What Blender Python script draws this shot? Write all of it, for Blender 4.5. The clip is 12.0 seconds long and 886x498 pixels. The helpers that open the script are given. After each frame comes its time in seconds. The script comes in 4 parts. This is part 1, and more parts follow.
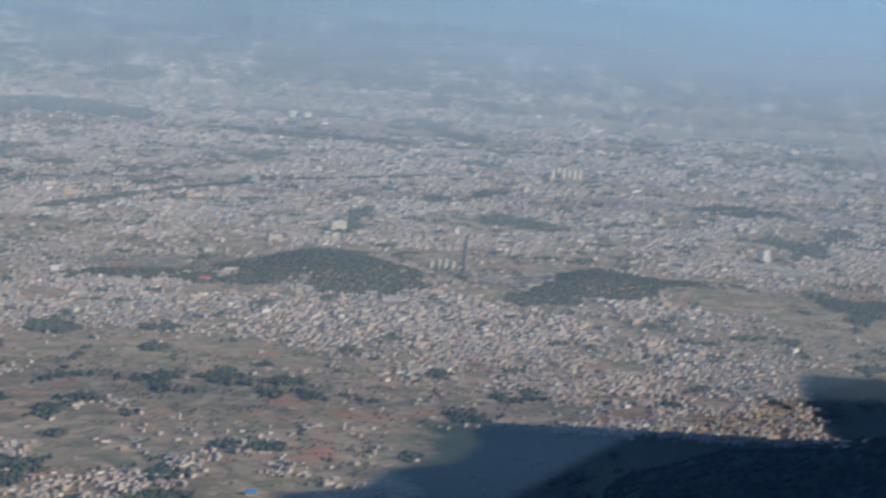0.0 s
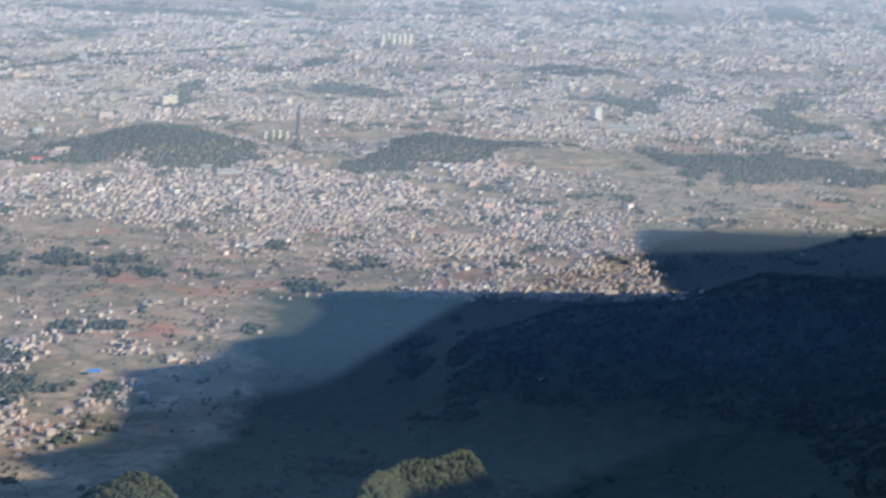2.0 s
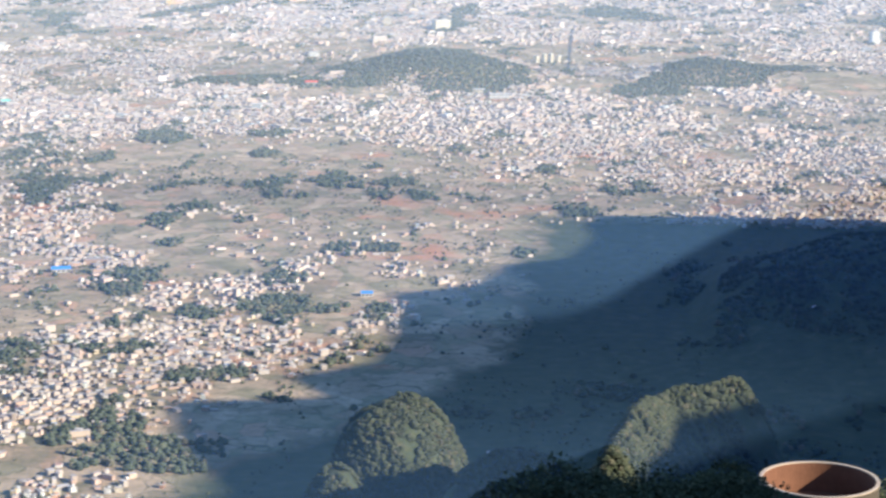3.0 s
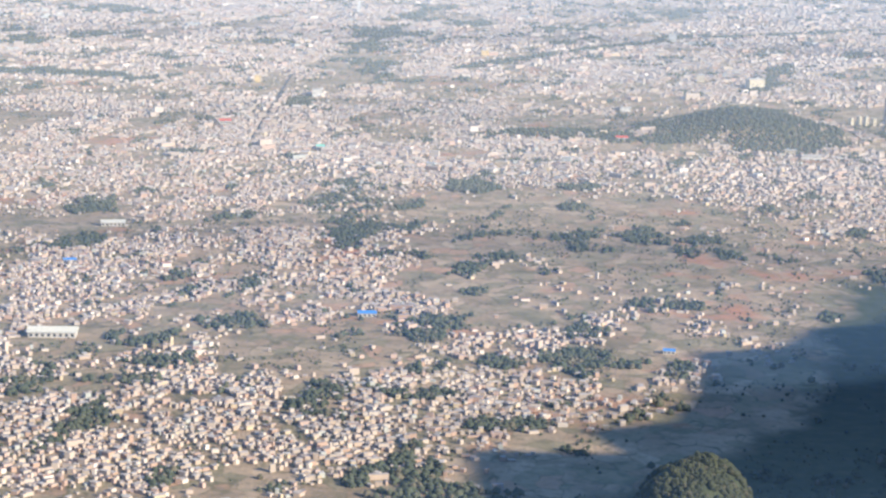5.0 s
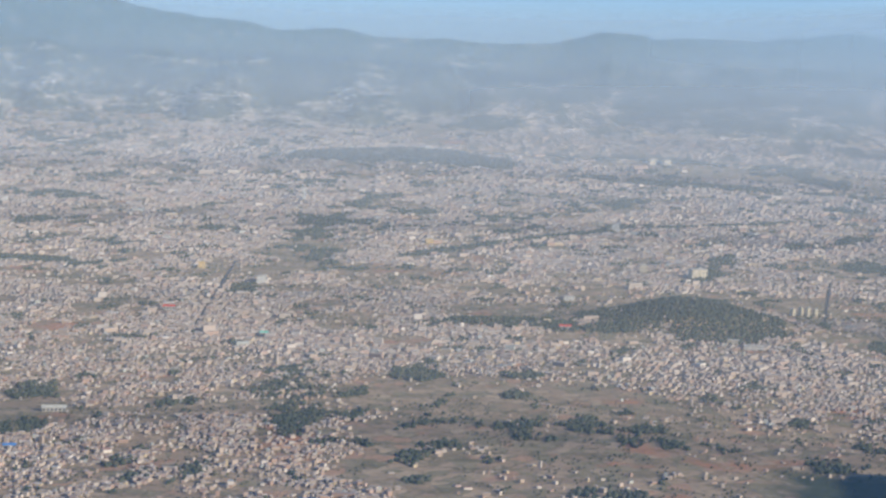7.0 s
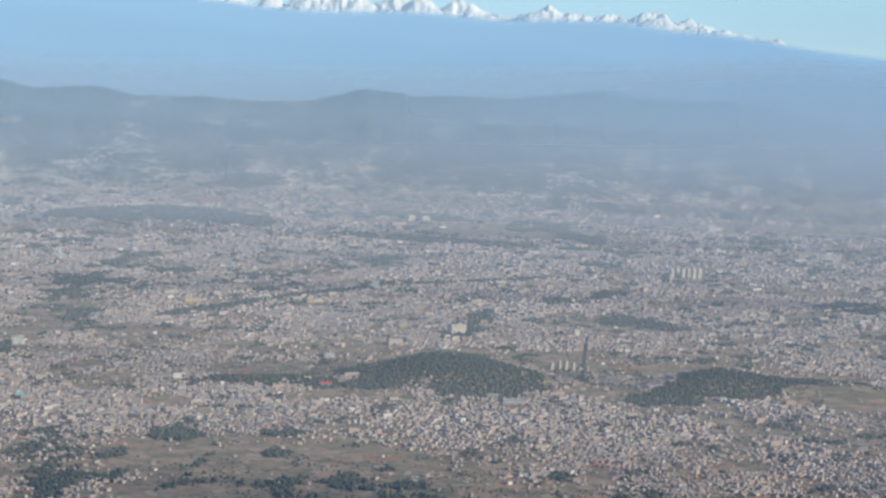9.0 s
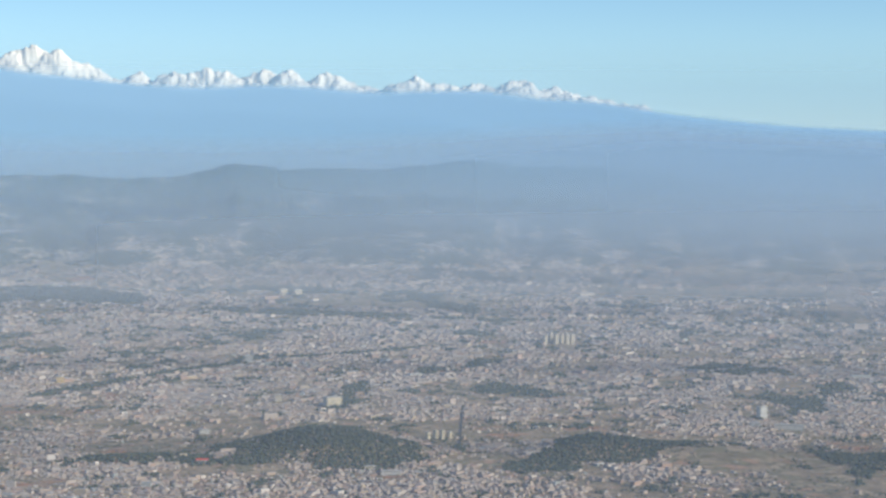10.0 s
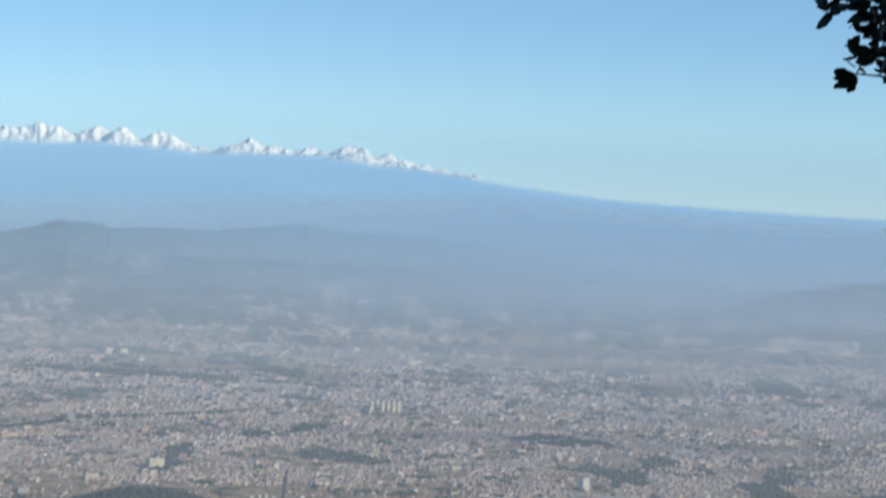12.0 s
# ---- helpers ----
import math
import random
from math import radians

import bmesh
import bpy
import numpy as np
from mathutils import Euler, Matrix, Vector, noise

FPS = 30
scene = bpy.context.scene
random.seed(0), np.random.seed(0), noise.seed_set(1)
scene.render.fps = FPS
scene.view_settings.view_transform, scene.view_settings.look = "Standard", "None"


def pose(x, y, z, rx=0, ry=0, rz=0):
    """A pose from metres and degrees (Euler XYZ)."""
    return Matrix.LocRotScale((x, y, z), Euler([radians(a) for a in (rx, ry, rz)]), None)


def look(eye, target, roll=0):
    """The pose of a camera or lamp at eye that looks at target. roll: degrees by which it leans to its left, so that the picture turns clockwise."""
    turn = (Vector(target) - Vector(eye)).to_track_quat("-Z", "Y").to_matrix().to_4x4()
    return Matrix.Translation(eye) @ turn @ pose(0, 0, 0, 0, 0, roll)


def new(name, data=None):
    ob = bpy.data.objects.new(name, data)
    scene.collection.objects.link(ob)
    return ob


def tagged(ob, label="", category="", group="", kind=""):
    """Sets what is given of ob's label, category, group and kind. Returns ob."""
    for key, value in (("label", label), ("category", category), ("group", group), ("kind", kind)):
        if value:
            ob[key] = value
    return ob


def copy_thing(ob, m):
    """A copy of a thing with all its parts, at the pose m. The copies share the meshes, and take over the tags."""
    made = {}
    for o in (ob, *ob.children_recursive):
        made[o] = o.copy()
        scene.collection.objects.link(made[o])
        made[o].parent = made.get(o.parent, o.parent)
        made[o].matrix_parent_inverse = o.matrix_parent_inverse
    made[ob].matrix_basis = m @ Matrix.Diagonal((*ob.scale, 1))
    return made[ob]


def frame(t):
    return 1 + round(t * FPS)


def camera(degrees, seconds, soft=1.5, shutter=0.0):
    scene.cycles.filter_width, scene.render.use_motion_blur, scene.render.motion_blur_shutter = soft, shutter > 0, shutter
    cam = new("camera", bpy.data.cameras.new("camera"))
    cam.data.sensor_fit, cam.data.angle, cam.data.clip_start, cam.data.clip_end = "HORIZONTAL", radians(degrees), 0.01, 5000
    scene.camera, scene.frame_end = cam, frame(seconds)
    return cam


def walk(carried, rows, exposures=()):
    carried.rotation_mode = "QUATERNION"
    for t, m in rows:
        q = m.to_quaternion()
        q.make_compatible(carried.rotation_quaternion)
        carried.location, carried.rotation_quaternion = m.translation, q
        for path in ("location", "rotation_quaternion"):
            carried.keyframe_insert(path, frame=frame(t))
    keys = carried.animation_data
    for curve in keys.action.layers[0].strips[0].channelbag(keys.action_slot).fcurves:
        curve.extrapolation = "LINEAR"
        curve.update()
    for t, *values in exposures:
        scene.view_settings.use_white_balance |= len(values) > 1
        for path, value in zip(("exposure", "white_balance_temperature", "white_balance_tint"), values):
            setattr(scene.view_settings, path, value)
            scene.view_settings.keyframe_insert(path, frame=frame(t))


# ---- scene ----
# A hilltop view over a wide valley town.  The land is kept at about one fifth of its size so that the
# farthest range stays inside the lens's reach of 5 km; what stands beside the camera has its full size.
EYE = Vector((0.0, 0.0, 240.0))
cam = camera(2 * math.degrees(math.atan(784 / 4000)), 12.0, soft=2.4, shutter=0.25)

# seconds, bearing, elevation and lean in degrees
PATH = [
    (0.0, -2.509, -6.776, 3.03),
    (0.5, 2.117, -5.280, 4.00),
    (1.0, 5.030, -5.590, 3.48),
    (1.5, 4.656, -7.227, 1.51),
    (2.0, 1.804, -9.985, 1.18),
    (2.5, -1.394, -11.199, -0.17),
    (3.0, -5.155, -11.991, 0.33),
    (3.5, -7.746, -11.799, 0.14),
    (3.7, -8.429, -11.592, 0.33),
    (5.3, -13.419, -9.967, 1.17),
    (5.5, -13.141, -8.417, 1.04),
    (6.0, -11.401, -7.177, 1.29),
    (6.5, -12.987, -6.955, 1.49),
    (7.0, -11.717, -5.927, 1.76),
    (7.2, -10.929, -5.488, 1.48),
    (8.8, -6.097, -4.181, 1.73),
    (9.0, -5.650, -4.302, 1.72),
    (9.5, -4.548, -3.277, 0.78),
    (10.0, -2.446, -2.448, 0.34),
    (10.5, -0.000, -2.877, -0.00),
    (11.0, 0.238, -3.751, -0.15),
    (11.5, 1.065, -3.354, 1.13),
    (12.0, 1.823, -0.679, 2.26),
]


def aim(bearing, elevation):
    b, e = radians(bearing), radians(elevation)
    return Vector((math.sin(b) * math.cos(e), math.cos(b) * math.cos(e), math.sin(e)))


walk(cam, [(t, look(EYE, EYE + aim(b, e) * 100, r)) for t, b, e, r in PATH],
     [(0.0, 0.2, 6050, 3), (1.0, 0.3, 6050, 3), (1.5, 0.6, 6050, 4), (2.0, 0.85, 6050, 5), (2.5, 1.2, 6100, 6), (3.0, 1.45, 6150, 6),
      (3.7, 1.5, 6250, 7), (5.3, 1.05, 6400, 8), (5.5, 0.92, 6400, 8), (6.0, 0.58, 6450, 8), (6.5, 0.48, 6450, 8), (7.2, 0.38, 6350, 7),
      (9.0, 0.24, 6200, 5), (12.0, 0.22, 6150, 4)])

# ---- light ----
SUN_BEARING, SUN_HEIGHT = 112.0, 23.0
world = bpy.data.worlds.new("sky")
scene.world = world
world.use_nodes = True
wn = world.node_tree.nodes
sky = wn.new("ShaderNodeTexSky")
sky.sky_type, sky.sun_disc = "NISHITA", False
sky.sun_elevation, sky.sun_rotation = radians(SUN_HEIGHT), radians(SUN_BEARING)
sky.altitude, sky.air_density, sky.dust_density, sky.ozone_density = 2400, 1.0, 0.0, 4.0
wn["Background"].inputs["Strength"].default_value = 0.112
world.node_tree.links.new(sky.outputs[0], wn["Background"].inputs["Color"])
sun = new("sun", bpy.data.lights.new("sun", "SUN"))
sun.data.energy, sun.data.angle, sun.data.color = 4.2, radians(0.5), (1.0, 0.87, 0.68)
sun.matrix_world = look(aim(SUN_BEARING, SUN_HEIGHT) * 500, (0, 0, 0))


# ---- materials ----
class Mat:
    """A small builder of node materials."""

    def __init__(self, name, rough=0.9, metal=0.0):
        self.m = bpy.data.materials.new(name)
        self.m.use_nodes = True
        self.t = self.m.node_tree
        self.b = self.t.nodes["Principled BSDF"]
        self.b.inputs["Roughness"].default_value, self.b.inputs["Metallic"].default_value = rough, metal
        self.b.inputs["Specular IOR Level"].default_value = 0.25

    def node(self, kind, **values):
        n = self.t.nodes.new(kind)
        for k, v in values.items():
            n.inputs[k.replace("_", " ")].default_value = v
        return n

    def link(self, a, b):
        self.t.links.new(a, b)

    def coords(self):
        return self.t.nodes.new("ShaderNodeTexCoord").outputs["Object"]

    def noise(self, scale, detail=4.0, rough=0.6, at=None):
        n = self.node("ShaderNodeTexNoise", Scale=scale, Detail=detail, Roughness=rough)
        self.link(at or self.coords(), n.inputs["Vector"])
        return n.outputs["Fac"]

    def ramp(self, fac, stops, step=False):
        r = self.t.nodes.new("ShaderNodeValToRGB")
        r.color_ramp.interpolation = "CONSTANT" if step else "LINEAR"
        e = r.color_ramp.elements
        while len(e) < len(stops):
            e.new(0.5)
        for el, (p, c) in zip(e, stops):
            el.position, el.color = p, (*c, 1)
        self.link(fac, r.inputs[0])
        return r.outputs[0]

    def mix(self, fac, a, b, blend="MIX"):
        n = self.t.nodes.new("ShaderNodeMix")
        n.data_type, n.blend_type = "RGBA", blend
        for v, i in ((fac, 0), (a, 6), (b, 7)):
            if isinstance(v, (int, float)):
                n.inputs[i].default_value = v
            elif isinstance(v, tuple):
                n.inputs[i].default_value = (*v, 1)
            else:
                self.link(v, n.inputs[i])
        return n.outputs[2]

    def maths(self, op, a, b=0.0):
        n = self.t.nodes.new("ShaderNodeMath")
        n.operation = op
        for v, i in ((a, 0), (b, 1)):
            if isinstance(v, (int, float)):
                n.inputs[i].default_value = v
            else:
                self.link(v, n.inputs[i])
        return n.outputs[0]

    def color(self, c):
        if isinstance(c, tuple):
            self.b.inputs["Base Color"].default_value = (*c, 1)
        else:
            self.link(c, self.b.inputs["Base Color"])
        return self

    def bump(self, fac, strength, distance):
        n = self.node("ShaderNodeBump", Strength=strength, Distance=distance)
        self.link(fac, n.inputs["Height"])
        self.link(n.outputs[0], self.b.inputs["Normal"])
        return self


def plain(name, a, b, scale, rough=0.85, metal=0.0, bump=0.3):
    """Two tones broken up at two scales."""
    m = Mat(name, rough, metal)
    big, fine = m.noise(scale), m.noise(scale * 7)
    m.color(m.mix(m.ramp(m.mix(0.4, big, fine), [(0.32, (0, 0, 0)), (0.68, (1, 1, 1))]), a, b))
    m.bump(fine, bump, 0.15 / scale)
    return m.m


def varied(name, stops, rough=0.85, dirt=0.35, island=True):
    """One tone a piece, taken from stops, with a little dirt."""
    m = Mat(name, rough)
    if island:
        r = m.t.nodes.new("ShaderNodeNewGeometry").outputs["Random Per Island"]
    else:
        r = m.t.nodes.new("ShaderNodeObjectInfo").outputs["Random"]
    c = m.ramp(r, stops, True)
    m.color(m.mix(m.maths("MULTIPLY", m.noise(0.9), dirt), c, (0.16, 0.13, 0.11)))
    return m.m


def land_material():
    m = Mat("valley_land", 0.95)
    at = m.coords()
    xyz = m.t.nodes.new("ShaderNodeSeparateXYZ")
    m.link(at, xyz.inputs[0])
    # plots of winter fields, long across the slope, with scrubby edges
    warp = m.t.nodes.new("ShaderNodeMapping")
    warp.inputs["Scale"].default_value = (1.1, 0.8, 0.2)
    warp.inputs["Rotation"].default_value = (0, 0, 0.3)
    m.link(at, warp.inputs[0])
    bent = m.t.nodes.new("ShaderNodeVectorMath")
    bent.operation = "ADD"
    wob = m.node("ShaderNodeTexNoise", Scale=0.03, Detail=3.0)
    m.link(at, wob.inputs["Vector"])
    scaled = m.t.nodes.new("ShaderNodeVectorMath")
    scaled.operation = "SCALE"
    scaled.inputs["Scale"].default_value = 26.0
    m.link(wob.outputs["Color"], scaled.inputs[0])
    m.link(warp.outputs[0], bent.inputs[0])
    m.link(scaled.outputs[0], bent.inputs[1])
    v = m.node("ShaderNodeTexVoronoi", Scale=0.09, Randomness=0.95)
    rim = m.node("ShaderNodeTexVoronoi", Scale=0.09, Randomness=0.95)
    rim.feature = "DISTANCE_TO_EDGE"
    for n in (v, rim):
        m.link(bent.outputs[0], n.inputs["Vector"])
    cell = m.t.nodes.new("ShaderNodeSeparateColor")
    m.link(v.outputs["Color"], cell.inputs[0])
    field = m.ramp(cell.outputs[0], [(0.0, (0.356, 0.246, 0.160)), (0.18, (0.478, 0.348, 0.234)), (0.34, (0.297, 0.252, 0.153)), (0.48, (0.397, 0.278, 0.182)),
                                     (0.6, (0.585, 0.439, 0.299)), (0.7, (0.230, 0.212, 0.119)), (0.84, (0.438, 0.322, 0.219)), (0.94, (0.541, 0.295, 0.186))], True)
    soil = m.ramp(m.noise(0.012, 6, 0.65), [(0.3, (0.243, 0.209, 0.131)), (0.47, (0.346, 0.252, 0.166)), (0.56, (0.267, 0.211, 0.137)), (0.68, (0.560, 0.413, 0.284))])
    base = m.mix(0.5, field, soil)
    hedge = m.ramp(m.maths("ADD", rim.outputs["Distance"], m.maths("MULTIPLY", m.noise(0.06, 4), 0.5)), [(0.2, (0.75, 0.75, 0.75)), (0.3, (0, 0, 0))])
    base = m.mix(hedge, base, (0.075, 0.08, 0.04))
    base = m.mix(m.ramp(m.noise(0.2, 7, 0.75), [(0.5, (0, 0, 0)), (0.64, (0.5, 0.5, 0.5))]), base, (0.11, 0.105, 0.055))
    base = m.mix(m.ramp(m.noise(0.035, 5, 0.7), [(0.5, (0, 0, 0)), (0.62, (0.6, 0.6, 0.6))]), base, (0.14, 0.125, 0.07))
    red = m.ramp(m.noise(0.011, 5, 0.6, at), [(0.6, (0, 0, 0)), (0.68, (0.85, 0.85, 0.85))])
    base = m.mix(red, base, (0.44, 0.2, 0.11))
    # woodland: on the slopes, and on the foothills east of the first town, where it also darkens the shadow
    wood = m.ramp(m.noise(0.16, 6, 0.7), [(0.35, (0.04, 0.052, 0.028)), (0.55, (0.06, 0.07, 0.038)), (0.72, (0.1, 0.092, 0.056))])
    far = m.maths("MULTIPLY", m.maths("MAXIMUM", m.maths("SUBTRACT", xyz.outputs[1], 2400.0), 0.0), 0.045)
    high = m.ramp(m.maths("MULTIPLY", m.maths("SUBTRACT", xyz.outputs[2], far), 0.05), [(0.4, (0, 0, 0)), (0.7, (1, 1, 1))])
    # the mask's edges follow the spur's shadow, so dark ground colour deepens that shade
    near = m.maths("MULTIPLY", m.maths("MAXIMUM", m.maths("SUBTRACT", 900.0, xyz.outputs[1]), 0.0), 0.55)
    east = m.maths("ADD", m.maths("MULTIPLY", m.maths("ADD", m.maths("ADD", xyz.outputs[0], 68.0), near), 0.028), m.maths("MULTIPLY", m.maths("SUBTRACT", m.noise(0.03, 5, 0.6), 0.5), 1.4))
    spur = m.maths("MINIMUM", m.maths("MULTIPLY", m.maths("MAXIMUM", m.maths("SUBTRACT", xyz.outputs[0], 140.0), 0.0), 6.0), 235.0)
    shadow_south = m.maths("ADD", m.maths("MULTIPLY", m.maths("SUBTRACT", m.maths("ADD", spur, 1220.0), xyz.outputs[1]), 0.02), m.maths("MULTIPLY", m.maths("SUBTRACT", m.noise(0.03, 5, 0.6), 0.5), 0.8))
    foot = m.ramp(m.maths("MINIMUM", east, shadow_south), [(0.0, (0, 0, 0)), (0.5, (1, 1, 1))])
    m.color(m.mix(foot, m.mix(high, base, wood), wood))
    m.bump(m.noise(0.5, 6, 0.7), 0.8, 0.9)
    return m.m


def haze_material(name, thick, low, high, tone, foot, full, reach, drift):
    """A haze sheet: lets most light through and scatters the rest in a haze tint, thinning out with height and away
    from the sun.
    """
    m = bpy.data.materials.new(name)
    m.use_nodes = True
    t = m.node_tree
    t.nodes.remove(t.nodes["Principled BSDF"])
    out = t.nodes["Material Output"]
    xyz = t.nodes.new("ShaderNodeSeparateXYZ")
    t.links.new(t.nodes.new("ShaderNodeTexCoord").outputs["Object"], xyz.inputs[0])
    rise_at = t.nodes.new("ShaderNodeAttribute")
    rise_at.attribute_name = "rise"
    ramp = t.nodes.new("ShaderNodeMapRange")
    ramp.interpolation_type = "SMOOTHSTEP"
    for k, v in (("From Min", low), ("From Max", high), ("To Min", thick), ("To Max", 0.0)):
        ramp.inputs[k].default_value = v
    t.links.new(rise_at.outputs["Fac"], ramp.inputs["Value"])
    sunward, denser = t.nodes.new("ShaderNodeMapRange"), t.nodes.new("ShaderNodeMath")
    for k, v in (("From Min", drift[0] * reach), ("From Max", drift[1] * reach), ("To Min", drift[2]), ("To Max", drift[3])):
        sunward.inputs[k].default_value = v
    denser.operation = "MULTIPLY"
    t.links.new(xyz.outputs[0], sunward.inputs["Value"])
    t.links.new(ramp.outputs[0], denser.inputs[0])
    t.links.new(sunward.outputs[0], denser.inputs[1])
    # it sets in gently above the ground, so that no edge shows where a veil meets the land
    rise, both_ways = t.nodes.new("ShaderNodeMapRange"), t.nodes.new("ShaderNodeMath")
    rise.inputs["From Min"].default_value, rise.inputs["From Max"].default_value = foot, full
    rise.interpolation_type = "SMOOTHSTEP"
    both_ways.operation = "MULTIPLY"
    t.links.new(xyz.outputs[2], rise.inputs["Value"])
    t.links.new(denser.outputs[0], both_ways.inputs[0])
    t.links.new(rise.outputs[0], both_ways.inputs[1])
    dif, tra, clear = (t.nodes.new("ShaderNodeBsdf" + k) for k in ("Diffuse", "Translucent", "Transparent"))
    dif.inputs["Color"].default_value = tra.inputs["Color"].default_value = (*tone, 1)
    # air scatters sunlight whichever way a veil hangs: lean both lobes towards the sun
    geo = t.nodes.new("ShaderNodeNewGeometry")
    for op, lobe in (("ADD", dif), ("SUBTRACT", tra)):
        lean, unit = t.nodes.new("ShaderNodeVectorMath"), t.nodes.new("ShaderNodeVectorMath")
        lean.operation, unit.operation = op, "NORMALIZE"
        lean.inputs[1].default_value = aim(SUN_BEARING, SUN_HEIGHT)
        t.links.new(geo.outputs["Normal"], lean.inputs[0])
        t.links.new(lean.outputs[0], unit.inputs[0])
        t.links.new(unit.outputs[0], lobe.inputs["Normal"])
    both, mix = t.nodes.new("ShaderNodeMixShader"), t.nodes.new("ShaderNodeMixShader")
    t.links.new(dif.outputs[0], both.inputs[1])
    t.links.new(tra.outputs[0], both.inputs[2])
    t.links.new(both_ways.outputs[0], mix.inputs[0])
    t.links.new(clear.outputs[0], mix.inputs[1])
    t.links.new(both.outputs[0], mix.inputs[2])
    t.links.new(mix.outputs[0], out.inputs["Surface"])
    return m


LAND = land_material()
WALLS = varied("painted_walls", [(0.0, (0.494, 0.424, 0.371)), (0.2, (0.449, 0.361, 0.296)), (0.36, (0.585, 0.524, 0.473)), (0.46, (0.409, 0.289, 0.231)),
                                 (0.6, (0.478, 0.397, 0.344)), (0.72, (0.494, 0.369, 0.317)), (0.8, (0.374, 0.325, 0.288)), (0.89, (0.531, 0.438, 0.310)),
                                 (0.93, (0.420, 0.439, 0.420)), (0.96, (0.687, 0.631, 0.585))])
ROOFS = varied("flat_roofs", [(0.0, (0.380, 0.337, 0.310)), (0.25, (0.466, 0.418, 0.383)), (0.5, (0.336, 0.288, 0.264)), (0.68, (0.410, 0.332, 0.294)),
                              (0.8, (0.552, 0.499, 0.460)), (0.94, (0.382, 0.406, 0.432)), (0.97, (0.475, 0.279, 0.225))])
LEAFY = varied("tree_crowns", [(0.0, (0.046, 0.062, 0.043)), (0.3, (0.059, 0.077, 0.050)), (0.6, (0.077, 0.089, 0.057)), (0.85, (0.116, 0.107, 0.074))], 0.9, 0.2)
def far_hill_material():
    """Forest broken by pale terraces and hamlets, which thicken towards the foot."""
    m = Mat("wooded_hillside", 0.95)
    at = m.coords()
    flat = m.t.nodes.new("ShaderNodeMapping")
    flat.inputs["Scale"].default_value = (1.0, 1.0, 4.0)
    m.link(at, flat.inputs[0])
    xyz = m.t.nodes.new("ShaderNodeSeparateXYZ")
    m.link(at, xyz.inputs[0])
    wood = m.ramp(m.noise(0.05, 6, 0.7, flat.outputs[0]), [(0.35, (0.03, 0.045, 0.03)), (0.55, (0.05, 0.065, 0.04)), (0.72, (0.09, 0.09, 0.06))])
    low = m.maths("MULTIPLY", m.maths("SUBTRACT", 150.0, xyz.outputs[2]), 0.0008)
    open_land = m.maths("ADD", m.maths("ADD", m.maths("MULTIPLY", m.noise(0.01, 5, 0.6, flat.outputs[0]), 0.66), m.maths("MULTIPLY", m.noise(0.06, 5, 0.7, flat.outputs[0]), 0.34)), low)
    terrace = m.ramp(m.noise(0.07, 5, 0.7, flat.outputs[0]), [(0.3, (0.24, 0.19, 0.14)), (0.5, (0.38, 0.3, 0.23)), (0.7, (0.5, 0.4, 0.32))])
    c = m.mix(m.ramp(open_land, [(0.55, (0, 0, 0)), (0.66, (0.8, 0.8, 0.8))]), wood, terrace)
    spots = m.maths("ADD", m.maths("MULTIPLY", m.noise(0.2, 3, 0.6), 0.6), m.maths("MULTIPLY", open_land, 0.6))
    m.color(m.mix(m.ramp(spots, [(0.68, (0, 0, 0)), (0.72, (0.9, 0.9, 0.9))]), c, (0.72, 0.6, 0.52)))
    m.bump(m.noise(0.02, 6, 0.65), 0.8, 12)
    return m.m


FARHILL = far_hill_material()
# the blue is distance haze put into the hills' base colour
HAZE_BLUE_HILL = plain("haze_tinted_hillside", (0.17, 0.27, 0.4), (0.21, 0.31, 0.44), 0.01)
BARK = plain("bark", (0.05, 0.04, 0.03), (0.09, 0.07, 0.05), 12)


# ---- mesh helpers ----
def mesh_from(name, verts, faces, mats=(), index=None, smooth=False):
    """A mesh from numpy arrays: verts n x 3, faces m x 3 or m x 4."""
    me = bpy.data.meshes.new(name)
    verts, faces = np.asarray(verts, dtype=np.float32), np.asarray(faces, dtype=np.int32)
    n, k = faces.shape
    me.vertices.add(len(verts))
    me.vertices.foreach_set("co", verts.ravel())
    me.loops.add(n * k)
    me.loops.foreach_set("vertex_index", faces.ravel())
    me.polygons.add(n)
    me.polygons.foreach_set("loop_start", np.arange(0, n * k, k, dtype=np.int32))
    for m in mats:
        me.materials.append(m)
    if index is not None:
        me.polygons.foreach_set("material_index", np.asarray(index, dtype=np.int32))
    me.polygons.foreach_set("use_smooth", np.full(n, smooth))
    me.update(calc_edges=True)
    me.validate()
    return me


def part(name, bm, material, parent, label="", at=None):
    me = bpy.data.meshes.new(name)
    bm.to_mesh(me)
    bm.free()
    me.materials.append(material)
    ob = new(name, me)
    ob.parent = parent
    if at is not None:
        ob.matrix_basis = at
    if label:
        tagged(ob, label)
    return ob


def box(bm, x, y, z, sx, sy, sz, turn=0.0, bevel=0.0):
    """A box standing on z, centred on x, y."""
    g = bmesh.ops.create_cube(bm, size=1.0, matrix=pose(x, y, z + sz / 2, 0, 0, turn) @ Matrix.Diagonal((sx, sy, sz, 1)))
    if bevel:
        edges = list({e for v in g["verts"] for e in v.link_edges})
        bmesh.ops.bevel(bm, geom=edges, offset=bevel, segments=1, affect="EDGES", profile=0.5)
    return bm


def smoothstep(a, b, x):
    t = np.clip((x - a) / (b - a), 0, 1)
    return t * t * (3 - 2 * t)


